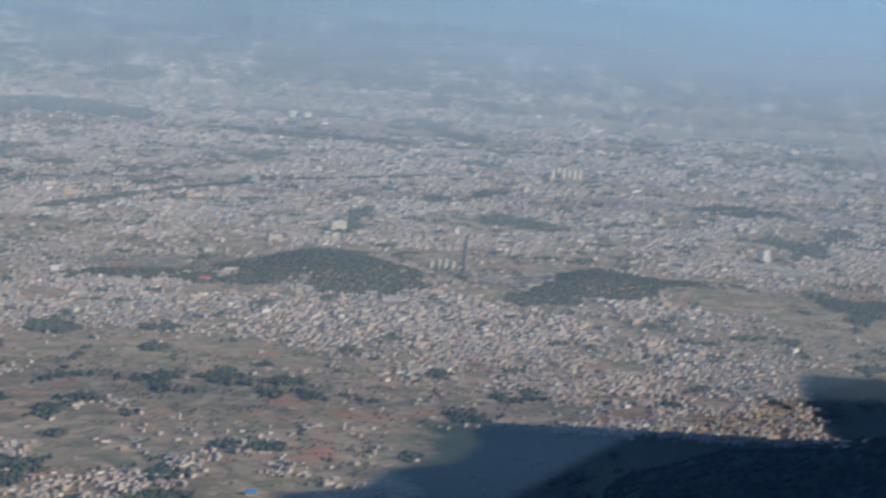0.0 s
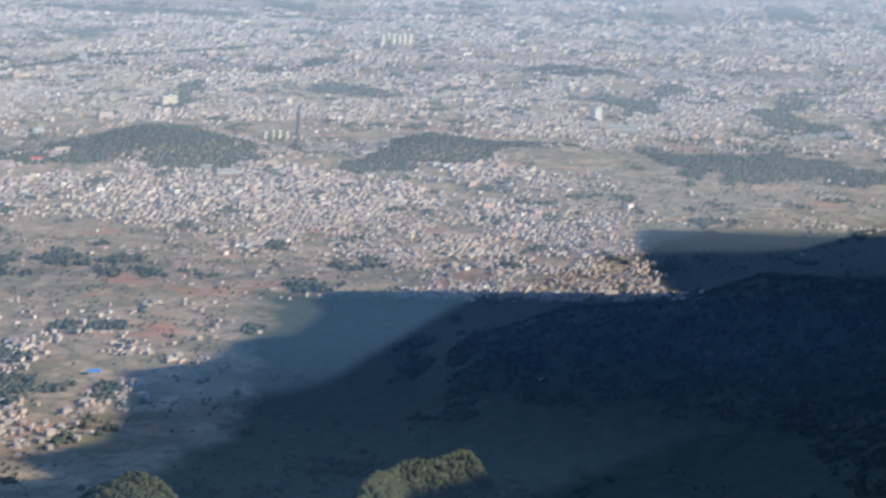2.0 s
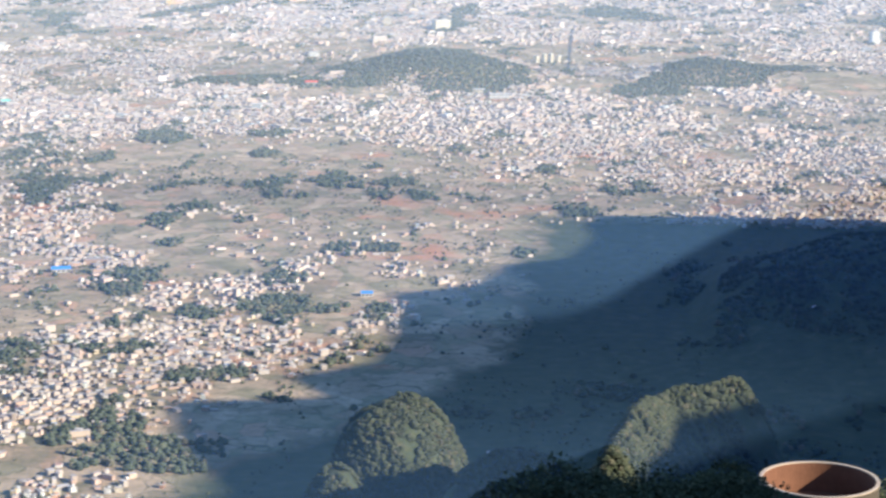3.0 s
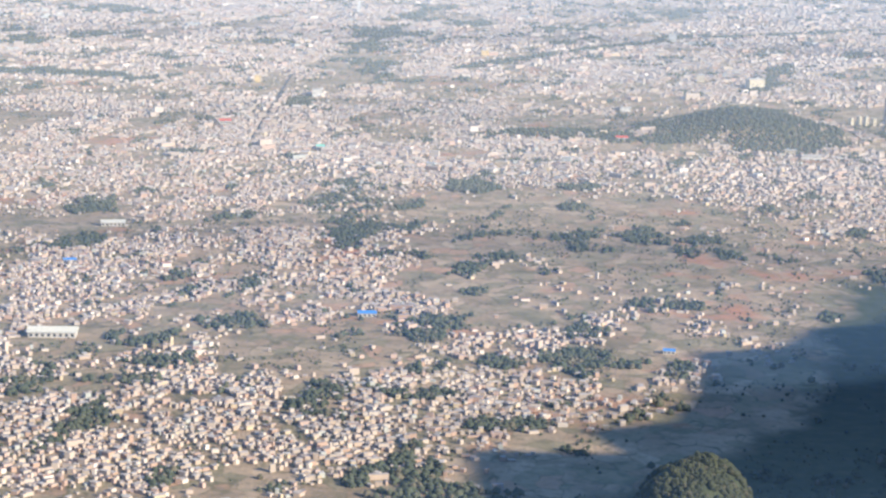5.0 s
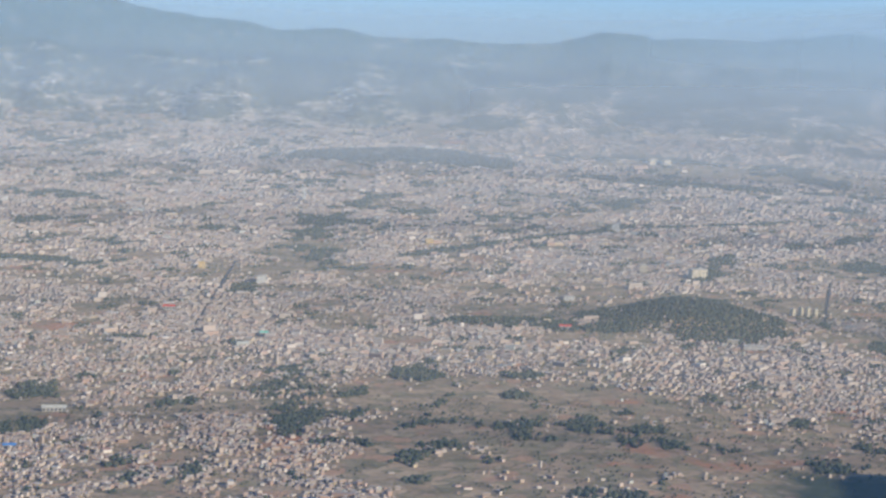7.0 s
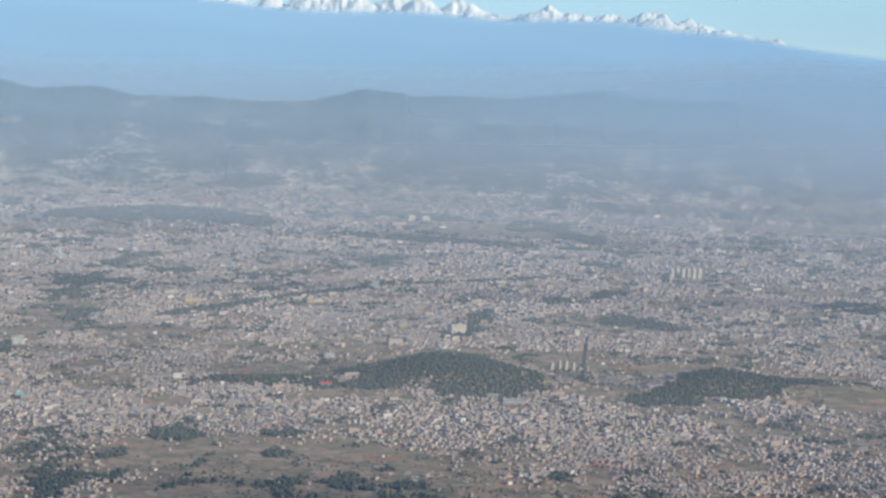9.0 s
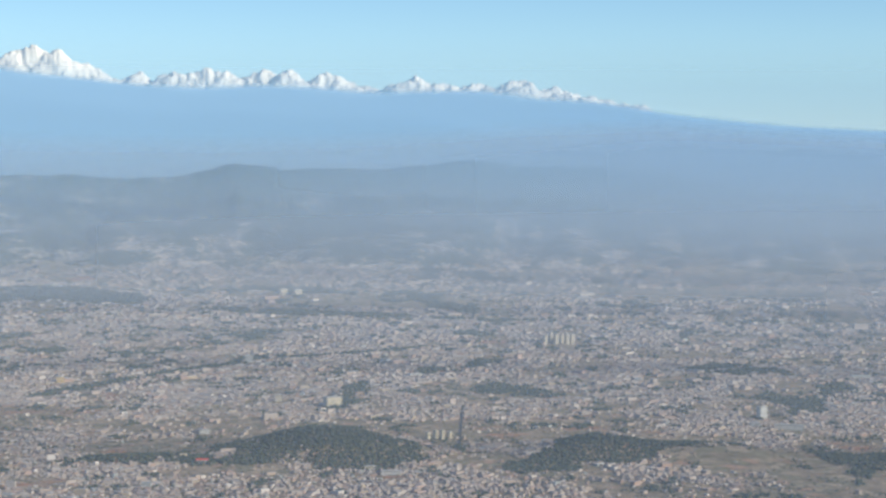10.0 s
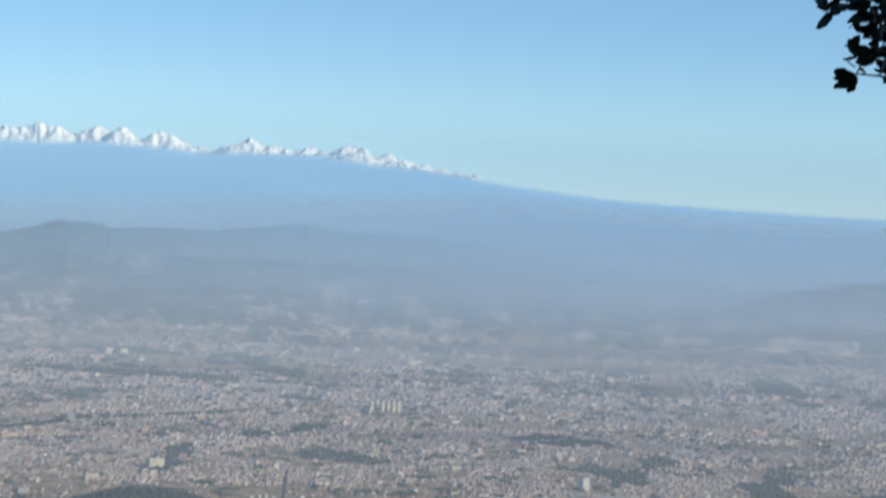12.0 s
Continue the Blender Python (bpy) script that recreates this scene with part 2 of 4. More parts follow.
def lattice(x, y, seed=0):
    """Value noise on numpy arrays, about -1 to 1."""
    xi, yi = np.floor(x).astype(np.int64), np.floor(y).astype(np.int64)
    fx, fy = x - xi, y - yi
    fx, fy = fx * fx * (3 - 2 * fx), fy * fy * (3 - 2 * fy)

    def h(a, b):
        n = (a * 374761393 + b * 668265263 + seed * 974634541) & 0x7FFFFFFF
        n = ((n ^ (n >> 13)) * 1274126177) & 0x7FFFFFFF
        return ((n ^ (n >> 16)) & 0xFFFF) / 32767.5 - 1

    return (h(xi, yi) * (1 - fx) + h(xi + 1, yi) * fx) * (1 - fy) + (h(xi, yi + 1) * (1 - fx) + h(xi + 1, yi + 1) * fx) * fy


def fractal(x, y, size, octaves=4, seed=0):
    total, amp = 0, 1.0
    for k in range(octaves):
        total = total + amp * lattice(x / size + 17.3 * k, y / size - 9.1 * k, seed + k)
        size, amp = size / 2.1, amp * 0.5
    return total


# ---- the lie of the land ----
# low hills in the valley: x, y, half lengths, turn in degrees, height
HILLS = [(-170, 1785, 76, 60, 8, 21), (-300, 1715, 70, 26, 0, 5), (45, 1800, 55, 40, 12, 15), (140, 1795, 65, 45, -10, 9),
         (285, 1735, 70, 55, 0, 7), (-760, 3420, 230, 130, 5, 22)]


def hump(x, y, cx, cy, a, b, turn):
    c, s = math.cos(radians(turn)), math.sin(radians(turn))
    u, v = ((x - cx) * c + (y - cy) * s) / a, (-(x - cx) * s + (y - cy) * c) / b
    return np.exp(-(u * u + v * v) * 1.3)


def height(x, y):
    x, y = np.asarray(x, float), np.asarray(y, float)
    n = fractal(x, y, 60, 4, 3)
    # the mountain that carries the camera
    d = np.maximum(y + 0.1 * np.abs(x), -200.0)
    main = np.interp(d, [-200, -40, 0, 2.5, 8, 60, 110, 300, 430, 540], [330, 262, 238.4, 238.0, 231, 203, 188, 96, 38, 0])
    main = main + n * 5 * smoothstep(30, 140, d) * smoothstep(560, 380, d)
    # the spur on the sunny side that throws the long shadow; its unseen crest is cut to that outline
    u = x * 0.3746 + y * 0.9272
    crest_x = np.interp(y, [0, 400, 700, 1000, 1200, 1500], [430, 430, 430, 440, 480, 560])
    # the unseen summit at 30 to 88 is added to shade the slope trees
    crest = np.interp(u, [-100, 30, 88, 93, 120, 250, 396, 503, 525, 532, 620, 652, 699, 734, 755, 789, 844, 905, 931, 982, 1008, 1065, 1122, 1158, 1194, 1294, 1399, 1420, 1464, 1500],
                      [340, 428, 428, 350, 300, 296, 296, 275, 266, 265, 259, 270, 277, 250, 261, 246, 245, 250, 237, 230, 218, 213, 216, 174, 134, 146, 155, 107, 69, 0])
    east = crest * np.exp(-np.maximum(np.abs(x - crest_x) - 6, 0) / np.interp(y, [1080, 1260], [120, 62])) ** 1.15
    east = np.where(np.abs(x - crest_x) < 6, crest, east) * smoothstep(crest_x - 420, crest_x - 120, x)
    # the dark nose that runs down from it
    t = np.clip((x - 35) / (440 - 35), 0, 1)
    nose = np.interp(x, [20, 50, 90, 140, 175, 230, 270, 420, 600], [0, 22, 38, 43, 58, 55, 70, 120, 160])
    nose = nose * np.exp(-((y - (1000 - 60 * t)) / (70 + 40 * t)) ** 2)
    # two knolls that reach up into the sun
    knolls = 66 * np.exp(-(((x + 66) / 25) ** 2 + ((y - 600) / 36) ** 2) ** 1.6 * 0.7)
    knolls = np.maximum(knolls, 60 * hump(x, y, -78, 560, 26, 34, 0))
    knolls = np.maximum(knolls, 83 * hump(x, y, -30, 515, 48, 42, -15))
    for ax, ay, az, bx, by, bz in ((24, 556, 91, 6, 540, 93), (6, 540, 93, -6, 430, 104)):
        t = np.clip(((x - ax) * (bx - ax) + (y - ay) * (by - ay)) / ((bx - ax) ** 2 + (by - ay) ** 2), 0, 1)
        away = np.hypot(x - ax - t * (bx - ax), y - ay - t * (by - ay))
        knolls = np.maximum(knolls, (az + t * (bz - az)) * np.exp(-(away / 33) ** 1.4))
    knolls = knolls + smoothstep(25, 60, knolls) * 3.5 * fractal(x, y, 22, 4, 15)
    hills = sum(h * hump(x, y, cx, cy, a, b, turn) for cx, cy, a, b, turn, h in HILLS)
    z = np.maximum(np.maximum(main, east), np.maximum(nose, knolls))
    z = z + hills + np.where(z > 4, n * 1.6, 0) + fractal(x, y, 240, 3, 8) * 1.2 * smoothstep(600, 900, y)
    # unseen shoulder, added beside the look-out to keep its tree in shade
    z = z + 34 * np.exp(-(((x - 30) / 11) ** 2 + ((y + 2) / 10) ** 2)) * (x > 8)
    # the far side of the valley climbs
    far = np.maximum(np.hypot(x, y) - 3150, 0)
    z = z + np.minimum(far * far / 20000, 120)
    return z


def axis(stops):
    return np.concatenate([np.arange(a, b, s) for a, b, s in stops])


def ground():
    xs = axis([(-4600, -1400, 80), (-1400, -700, 20), (-700, -260, 10), (-260, 620, 5), (620, 1400, 30), (1400, 4601, 100)])
    ys = axis([(-400, -40, 20), (-40, 40, 2), (40, 130, 4), (130, 700, 6), (700, 1600, 8), (1600, 2200, 15), (2200, 4600, 40)])
    X, Y = np.meshgrid(xs, ys)
    far = np.hypot(X, Y)
    pull = np.minimum(1, 4850 / np.maximum(far, 1))
    X, Y = X * pull, Y * pull
    verts = np.stack([X, Y, height(X, Y)], -1).reshape(-1, 3)
    w, h = len(xs), len(ys)
    i = (np.arange(h - 1)[:, None] * w + np.arange(w - 1)).ravel()
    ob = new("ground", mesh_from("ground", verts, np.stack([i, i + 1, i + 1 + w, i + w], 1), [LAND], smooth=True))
    return tagged(ob, "brown and green valley fields below dark wooded slopes", "ground", kind="structure")


ground()


# ---- far ranges and the haze sheets ----
def swing(b):
    """How much farther out the ranges and veils lie towards the sunny side, by bearing in degrees."""
    return 1 + 0.475 * np.radians(np.maximum(np.asarray(b, float) - 2, 0)) ** 2


def range_of_hills(name, label, category, reach, peaks, base, rough, material, span=(-34, 19), depth=120, foot=0.0, sharp=2.0, grain=1.6, bend=1.0, ridged=0.0, relief=0.3):
    """A range along an arc round the look-out: peaks are bearing, elevation of the top and half width, base the line they rise from."""
    b = np.arange(span[0], span[1], 0.03)
    low = np.interp(b, [p[0] for p in base], [p[1] for p in base])
    top = low.copy()
    for at, el, wide in peaks:
        top = np.maximum(top, low + (el - low) * np.exp(-(np.abs(b - at) / wide) ** sharp))
    top = top + rough * fractal(b, b * 0 + reach, grain, 5, int(reach))
    smooth_z = EYE.z + reach * swing(b) * np.tan(np.radians(top))
    top = top + ridged * (0.3 - np.abs(fractal(b, b * 0 + 3.3, 0.45, 5, 61)))
    z = EYE.z + reach * swing(b) * np.tan(np.radians(top))
    br, rows, steps = np.radians(b), [], 20
    for k, f in enumerate(np.linspace(0, 1, steps)):
        r = (reach - depth * (1 - f)) * swing(b)
        zz = foot + (smooth_z - foot) * f ** bend + (z - smooth_z) * f ** 5
        near_b = b + 1.1 * (1 - f) * fractal(b * 0.4, b * 0 + f * 2.0, 0.8, 3, 17)
        zz = np.interp(near_b, b, zz)
        wob = fractal(b * 0.55 + 50, b * 0 + f * 2.2, 0.9, 3, 40) * (1 - f) * f * (z - foot) * relief
        rows.append(np.stack([np.sin(br) * r, np.cos(br) * r, zz + wob], 1))
    for on, drop in ((6, 1.0), (12, 5.0)):
        rows.append(np.stack([np.sin(br) * (reach + on) * swing(b), np.cos(br) * (reach + on) * swing(b), z - drop], 1))
    rows.append(np.stack([np.sin(br) * (reach + 20) * swing(b), np.cos(br) * (reach + 20) * swing(b), z * 0 + foot - 20], 1))
    w, h = len(b), len(rows)
    i = (np.arange(h - 1)[:, None] * w + np.arange(w - 1)).ravel()
    ob = new(name, mesh_from(name, np.concatenate(rows), np.stack([i, i + 1, i + 1 + w, i + w], 1), [material], smooth=True))
    return tagged(ob, label, category, kind="structure")


def snow_material():
    m = Mat("snow_and_rock", 0.8)
    xyz = m.t.nodes.new("ShaderNodeSeparateXYZ")
    m.link(m.coords(), xyz.inputs[0])
    line = m.maths("ADD", m.maths("MULTIPLY", xyz.outputs[2], 0.01), m.maths("MULTIPLY", m.noise(0.025, 6, 0.7), 1.0))
    line = m.maths("ADD", line, m.maths("MULTIPLY", xyz.outputs[0], 0.00018))
    m.color(m.ramp(m.maths("MULTIPLY", line, 0.2), [(0.68, (0.5, 0.52, 0.55)), (0.78, (0.95, 0.9, 0.81))]))
    m.bump(m.noise(0.08, 5, 0.6), 0.2, 3)
    return m.m


# bearing and elevation along the top of the blue foothills
BLUE_LINE = [(-34, 2.1), (-15.63, 1.98), (-13.79, 2.06), (-12.8, 1.9), (-11.39, 1.77), (-9.97, 1.62), (-8.55, 1.57), (-7.14, 1.64), (-5.73, 1.6), (-4.31, 1.48), (-2.9, 1.52), (-1.48, 1.54), (-0.07, 1.34), (1.35, 1.28), (3.47, 0.95), (5.59, 0.73), (6.56, 0.66), (9, 0.55), (12, 0.45), (30, 0.3)]


def snow_range():
    """Snow peaks on a strip of high ground, 4.6 to 4.8 km out: bearing, elevation and half width of each summit."""
    peaks = [(-14.43, 2.36, 0.35), (-12.66, 2.61, 0.55), (-12.09, 2.5, 0.5), (-11.39, 2.23, 0.5), (-10.11, 1.99, 0.3), (-9.26, 1.97, 0.4), (-8.41, 2.15, 0.5), (-7.0, 2.03, 0.45), (-6.29, 2.03, 0.4), (-5.37, 2.04, 0.5),
             (-4.45, 1.66, 0.4), (-3.18, 1.9, 0.45), (-2.47, 1.77, 0.4), (-1.62, 1.78, 0.5), (-0.49, 1.88, 0.4), (0.36, 1.66, 0.4), (0.93, 1.47, 0.4), (2.62, 1.18, 0.3), (3.4, 1.02, 0.25), (-17, 2.45, 0.7), (-19, 2.6, 0.7)]
    b, r = np.meshgrid(np.arange(-30, 18, 0.025), np.arange(4630, 4781, 5.0))
    low = np.interp(b, [p[0] for p in BLUE_LINE], [p[1] for p in BLUE_LINE]) + 0.19 - 0.17 * smoothstep(0.5, 4.0, b)
    x, y = b * 82.0, r * 1.0
    top = EYE.z + 4705 * swing(b) * np.tan(np.radians(low))
    z = top - 0.5 * np.abs(r - 4705) - 5
    for k, (at, el, wide) in enumerate(peaks):
        tall = EYE.z + 4705 * math.tan(radians(el + 0.05)) - np.interp(at, b[0], top[0]) - 3
        q = np.hypot((b - at) / (wide * 2.6), (r - 4705 - 12 * math.sin(k * 2.1)) / 70)
        z = np.maximum(z, top + tall - (abs(tall) + 22) * q)
    z = z + 9 * (0.36 - np.abs(fractal(x, y / 1.5, 40, 4, 61))) + 5 * (0.3 - np.abs(fractal(x, y / 2, 15, 3, 64))) + 4 * fractal(x, y, 90, 3, 62)
    z[0], z[-1] = z[0] - 60, 90.0
    r = r * swing(b)
    br = np.radians(b)
    verts = np.stack([np.sin(br) * r, np.cos(br) * r, z], -1).reshape(-1, 3)
    h, w = b.shape
    i = (np.arange(h - 1)[:, None] * w + np.arange(w - 1)).ravel()
    ob = new("backdrop_snow_range", mesh_from("backdrop_snow_range", verts, np.stack([i, i + 1, i + 1 + w, i + w], 1), [snow_material()], smooth=True))
    return tagged(ob, "row of sunlit snow peaks far behind blue ridges", "mountain range", kind="structure")


snow_range()
range_of_hills("backdrop_high_foothills", "foothills below the snow line, tinted pale haze blue", "mountain range", 4590,
               [], [(b, e - 0.1) for b, e in BLUE_LINE], 0.06, HAZE_BLUE_HILL, depth=40, foot=120, relief=0.05)
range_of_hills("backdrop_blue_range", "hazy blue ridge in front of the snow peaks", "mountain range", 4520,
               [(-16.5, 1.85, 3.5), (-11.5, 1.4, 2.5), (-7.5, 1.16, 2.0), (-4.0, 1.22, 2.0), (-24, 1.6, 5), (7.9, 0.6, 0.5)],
               [(-34, 0.9), (-10, 0.9), (-2.0, 0.8), (0, 0.5), (4, 0.4), (30, 0.3)], 0.025, HAZE_BLUE_HILL, depth=60, foot=100, relief=0.08)
range_of_hills("backdrop_valley_rim", "hazy wooded hills closing the far side of the valley", "hills", 4400,
               [], [(-34, -0.3), (-24, 0.0), (-21.3, 0.4), (-19, -0.1), (-17, -0.4), (-15.63, -0.46), (-14.5, -0.44), (-13.93, -0.63), (-9.97, -0.67), (-9.26, -0.65), (-7.71, -0.35), (-6.57, -0.47), (-4.31, -0.39), (-1.76, -0.18), (-0.77, -0.33), (1.35, -0.38), (2.76, -0.57), (6.56, -0.95), (11, -1.6), (30, -2.0)],
               0.07, FARHILL, depth=460, foot=26, bend=1.7, relief=0.75, grain=1.0)
range_of_hills("backdrop_near_rim", "hazy dark hill at the valley's edge", "hills", 4150,
               [(13.3, -1.05, 2.6), (18, -0.9, 3.0)], [(0, -3.4), (4.9, -2.75), (7.4, -2.35), (11, -1.5), (15, -1.5), (30, -1.5)], 0.05, FARHILL,
               span=(3, 19), depth=300, foot=0, bend=1.3)


def curtain(reach, thick, low, high, tone, onward, line=None, drift=(-0.38, 0.14, 0.84, 1.15), foot=None):
    """A tinted sheet added as a layer of haze; low and high bound its fading top, as heights or, below a ridge line, as
    shares of that line's height.
    """
    deg = np.arange(-29, 19.5, 0.5)
    b, r = np.radians(deg), reach * swing(deg)
    top = b * 0 + high + 2
    if line:
        top = EYE.z + r * np.tan(np.radians(np.interp(deg, [p[0] for p in line], [p[1] for p in line])))
    lo, hi = np.stack([np.sin(b) * r, np.cos(b) * r, b * 0 - 40], 1), np.stack([np.sin(b) * r, np.cos(b) * r, top], 1)
    n = len(b)
    soft_foot = 75 if foot else (EYE.z - max(reach - 3150, 0) ** 2 / 20000) * (1 - reach / onward)
    foot = foot or max(reach - 3150, 0) ** 2 / 20000
    i = np.arange(n - 1)
    me = mesh_from("haze", np.concatenate([lo, hi]), np.stack([i, i + 1, i + 1 + n, i + n], 1),
                   [haze_material("haze_sheet", thick, low, high, tone, foot, foot + soft_foot, reach, drift)], smooth=True)
    rise = np.concatenate([lo[:, 2], hi[:, 2]]) / (np.concatenate([top, top]) if line else 1.0)
    me.attributes.new("rise", "FLOAT", "POINT").data.foreach_set("value", rise.astype(np.float32))
    return tagged(new("haze", me), "thin tinted sheet added as blue haze over the valley", "haze", kind="structure")


# tints that stand in for haze; NEAR also lays blue over the shaded slopes
PALE_HAZE, CITY_HAZE, DEEP, BLUE, NEAR = (0.5, 0.63, 0.83), (0.52, 0.62, 0.78), (0.4, 0.6, 0.86), (0.44, 0.7, 0.98), (0.25, 0.5, 1.0)
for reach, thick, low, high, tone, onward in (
        (440, 0.07, 90, 140, NEAR, 800), (800, 0.12, 60, 150, NEAR, 1200), (1200, 0.21, 70, 175, PALE_HAZE, 1750), (1750, 0.22, 90, 205, PALE_HAZE, 2450),
        (2450, 0.3, 110, 228, CITY_HAZE, 3300), (3300, 0.36, 130, 240, CITY_HAZE, 4000)):
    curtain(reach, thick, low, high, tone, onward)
# the thicker haze sheets along the far rim, whose top follows the ridges
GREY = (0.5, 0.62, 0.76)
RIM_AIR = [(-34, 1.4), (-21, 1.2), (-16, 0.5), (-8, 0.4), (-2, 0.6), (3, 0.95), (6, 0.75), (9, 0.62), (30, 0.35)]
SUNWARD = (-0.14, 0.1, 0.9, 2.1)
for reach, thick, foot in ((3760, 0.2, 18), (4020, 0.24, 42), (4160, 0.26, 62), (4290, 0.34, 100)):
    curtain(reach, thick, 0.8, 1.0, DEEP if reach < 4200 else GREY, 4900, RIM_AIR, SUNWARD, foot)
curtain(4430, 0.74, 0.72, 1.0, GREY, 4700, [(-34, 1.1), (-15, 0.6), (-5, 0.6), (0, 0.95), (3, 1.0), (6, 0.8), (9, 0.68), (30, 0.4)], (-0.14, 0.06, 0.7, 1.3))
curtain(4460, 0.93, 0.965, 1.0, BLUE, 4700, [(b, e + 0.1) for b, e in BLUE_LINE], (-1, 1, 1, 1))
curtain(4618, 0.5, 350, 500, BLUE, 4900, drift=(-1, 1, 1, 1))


# ---- town ----
HILL_WOODS = [(-174, 1765, 70, 64, 8), (-112, 1738, 24, 20, 0), (-225, 1712, 40, 14, 0), (-295, 1712, 62, 22, 0), (-140, 1712, 36, 24, 0), (12, 1735, 32, 28, 30), (50, 1775, 44, 32, 28), (112, 1822, 54, 24, 12),
              (300, 1745, 78, 66, 0), (395, 1700, 60, 45, 0), (-836, 1985, 70, 24, 0), (-783, 3392, 150, 55, 5), (-690, 3370, 90, 30, 0)]
FIELD_GROVES = [(-318, 1454, 17, 20, 15), (-253, 1482, 15, 15, 0), (-345, 1268, 11, 27, 0), (-302, 1202, 20, 14, -15), (-530, 1310, 12, 30, 0), (-492, 1190, 13, 27, 0), (-376, 1338, 11, 11, 0),
                (-184, 1310, 11, 9, 0), (-149, 1302, 9, 9, 0), (-163, 1162, 12, 11, 0), (-128, 1118, 9, 9, 10), (-240, 1400, 9, 12, 0)]
NEAR_SCRUB = [(-197, 775, 16, 31, 0), (-160, 770, 13, 36, 0), (-226, 948, 10, 19, 0), (-177, 868, 20, 12, 0), (-215, 905, 16, 10, 10), (-150, 996, 22, 17, -10), (-118, 1000, 10, 16, 0), (-245, 1010, 12, 12, 0)]
RIVER_TREES = [(-458, 2276, 10, 118, -19), (-372, 2481, 10, 112, -26), (-231, 2671, 8, 130, -46), (-297, 3300, 95, 22, -12), (-150, 3480, 22, 130, 25)]
CITY_PARKS = [(-28, 2297, 34, 48, 0), (58, 2300, 32, 26, 0), (220, 2525, 46, 57, 0), (7, 2611, 21, 20, 0), (-1050, 2670, 74, 53, 0), (-679, 2540, 32, 31, 0), (-612, 2660, 38, 40, 0), (-480, 2640, 34, 26, 0),
              (-129, 2262, 11, 20, 0), (-330, 2300, 28, 22, 0)]
FAR_WOODS = [(-1350, 3950, 270, 68, 20), (-900, 4110, 234, 60, 0), (-375, 3310, 99, 39, -15), (-198, 3589, 45, 90, 0), (-80, 3230, 81, 33, -10), (-420, 3650, 108, 38, -5), (120, 3480, 63, 33, 0)]
GREEN = HILL_WOODS + FIELD_GROVES + NEAR_SCRUB + CITY_PARKS + FAR_WOODS
OPEN = [(-305, 1800, 75, 70, 0), (-245, 1380, 130, 90, 0), (-110, 1260, 140, 80, 0), (-60, 1130, 70, 70, 0), (-200, 1150, 90, 60, 0), (195, 1760, 75, 60, -10),
        (300, 1560, 200, 90, 0), (340, 1710, 170, 140, 0), (-5, 1905, 48, 26, 0), (-280, 970, 50, 45, 0), (-400, 3000, 120, 60, 0), (-250, 3500, 200, 90, 0), (300, 3650, 260, 80, 0), (-1000, 3950, 300, 70, 0), (-500, 4100, 300, 90, 0), (120, 1890, 60, 30, 0), (-500, 1230, 40, 40, 0)]


def cover(x, y, areas):
    v = np.zeros_like(x)
    for cx, cy, a, b, turn in areas:
        c, s = math.cos(radians(turn)), math.sin(radians(turn))
        u, w = ((x - cx) * c + (y - cy) * s) / a, (-(x - cx) * s + (y - cy) * c) / b
        v = np.maximum(v, np.clip(1.6 - 0.9 * (u * u + w * w), 0, 1))
    return v


ROADS = [(-63, 1790, -72, 2150, 2.4), (-526, 1622, -629, 2060, 2.4)]


def beside(x, y, a, b, c, d):
    t = np.clip(((x - a) * (c - a) + (y - b) * (d - b)) / ((c - a) ** 2 + (d - b) ** 2), 0, 1)
    return np.hypot(x - a - t * (c - a), y - b - t * (d - b))


def wooded(x, y):
    """The marked groves with ragged outlines."""
    ragged = fractal(x, y / 1.8, 20, 5, 66)
    full = np.clip((cover(x, y, HILL_WOODS + RIVER_TREES) + 0.65 * ragged - 0.4) * 2.6, 0, 1)
    patch = cover(x, y, GREEN)
    return np.maximum(full, np.clip((patch + 1.2 * ragged - 0.64) * 2.2, 0, 1) * smoothstep(0, 0.12, patch))


def groves(x, y):
    """Belts of trees that break up the town."""
    v = fractal(x, y / 2, 62, 4, 55) + 0.3 * fractal(x, y, 400, 2, 91)
    return np.clip((v - 0.78 - 0.5 * smoothstep(1950, 1700, y)) * 5, 0, 1) * smoothstep(600, 900, y) * (1 - 0.8 * cover(x, y, OPEN))


# open ground before the larger buildings
CLEAR = [(-195, 2112, 13, 16, 0), (26, 2812, 26, 26, 0), (203, 2040, 8, 16, 0), (215, 1948, 17, 16, 0), (-109, 1655, 11, 13, 0), (-557, 1892, 7, 11, 0),
         (-757, 2752, 6, 18, 0), (-573, 1690, 7, 9, 0), (553, 2578, 16, 22, 0), (-494, 2298, 7, 14, 0), (-640, 1980, 6, 10, 0), (-83, 1868, 15, 13, 0), (-1067, 2526, 8, 16, 0),
         (-284, 1900, 8, 9, 0), (-330, 2545, 8, 16, 0), (-250, 2148, 6, 12, 0), (-398, 3572, 26, 20, 0), (-462, 1580, 6, 8, 0), (393, 1942, 45, 18, 15), (-409, 950, 14, 9, 0), (-490, 1238, 9, 7, 0)]
DENSE = [(50, 1400, 190, 185, 0), (-430, 1130, 120, 110, 0), (-330, 850, 105, 90, 0), (-520, 1400, 210, 110, 0), (-192, 1005, 32, 34, 0), (-175, 1110, 24, 22, 0),
         (-135, 880, 40, 28, 0), (-215, 925, 60, 70, 0), (-160, 850, 45, 60, 0), (-225, 1330, 30, 14, 0), (-100, 1175, 20, 12, 0)]


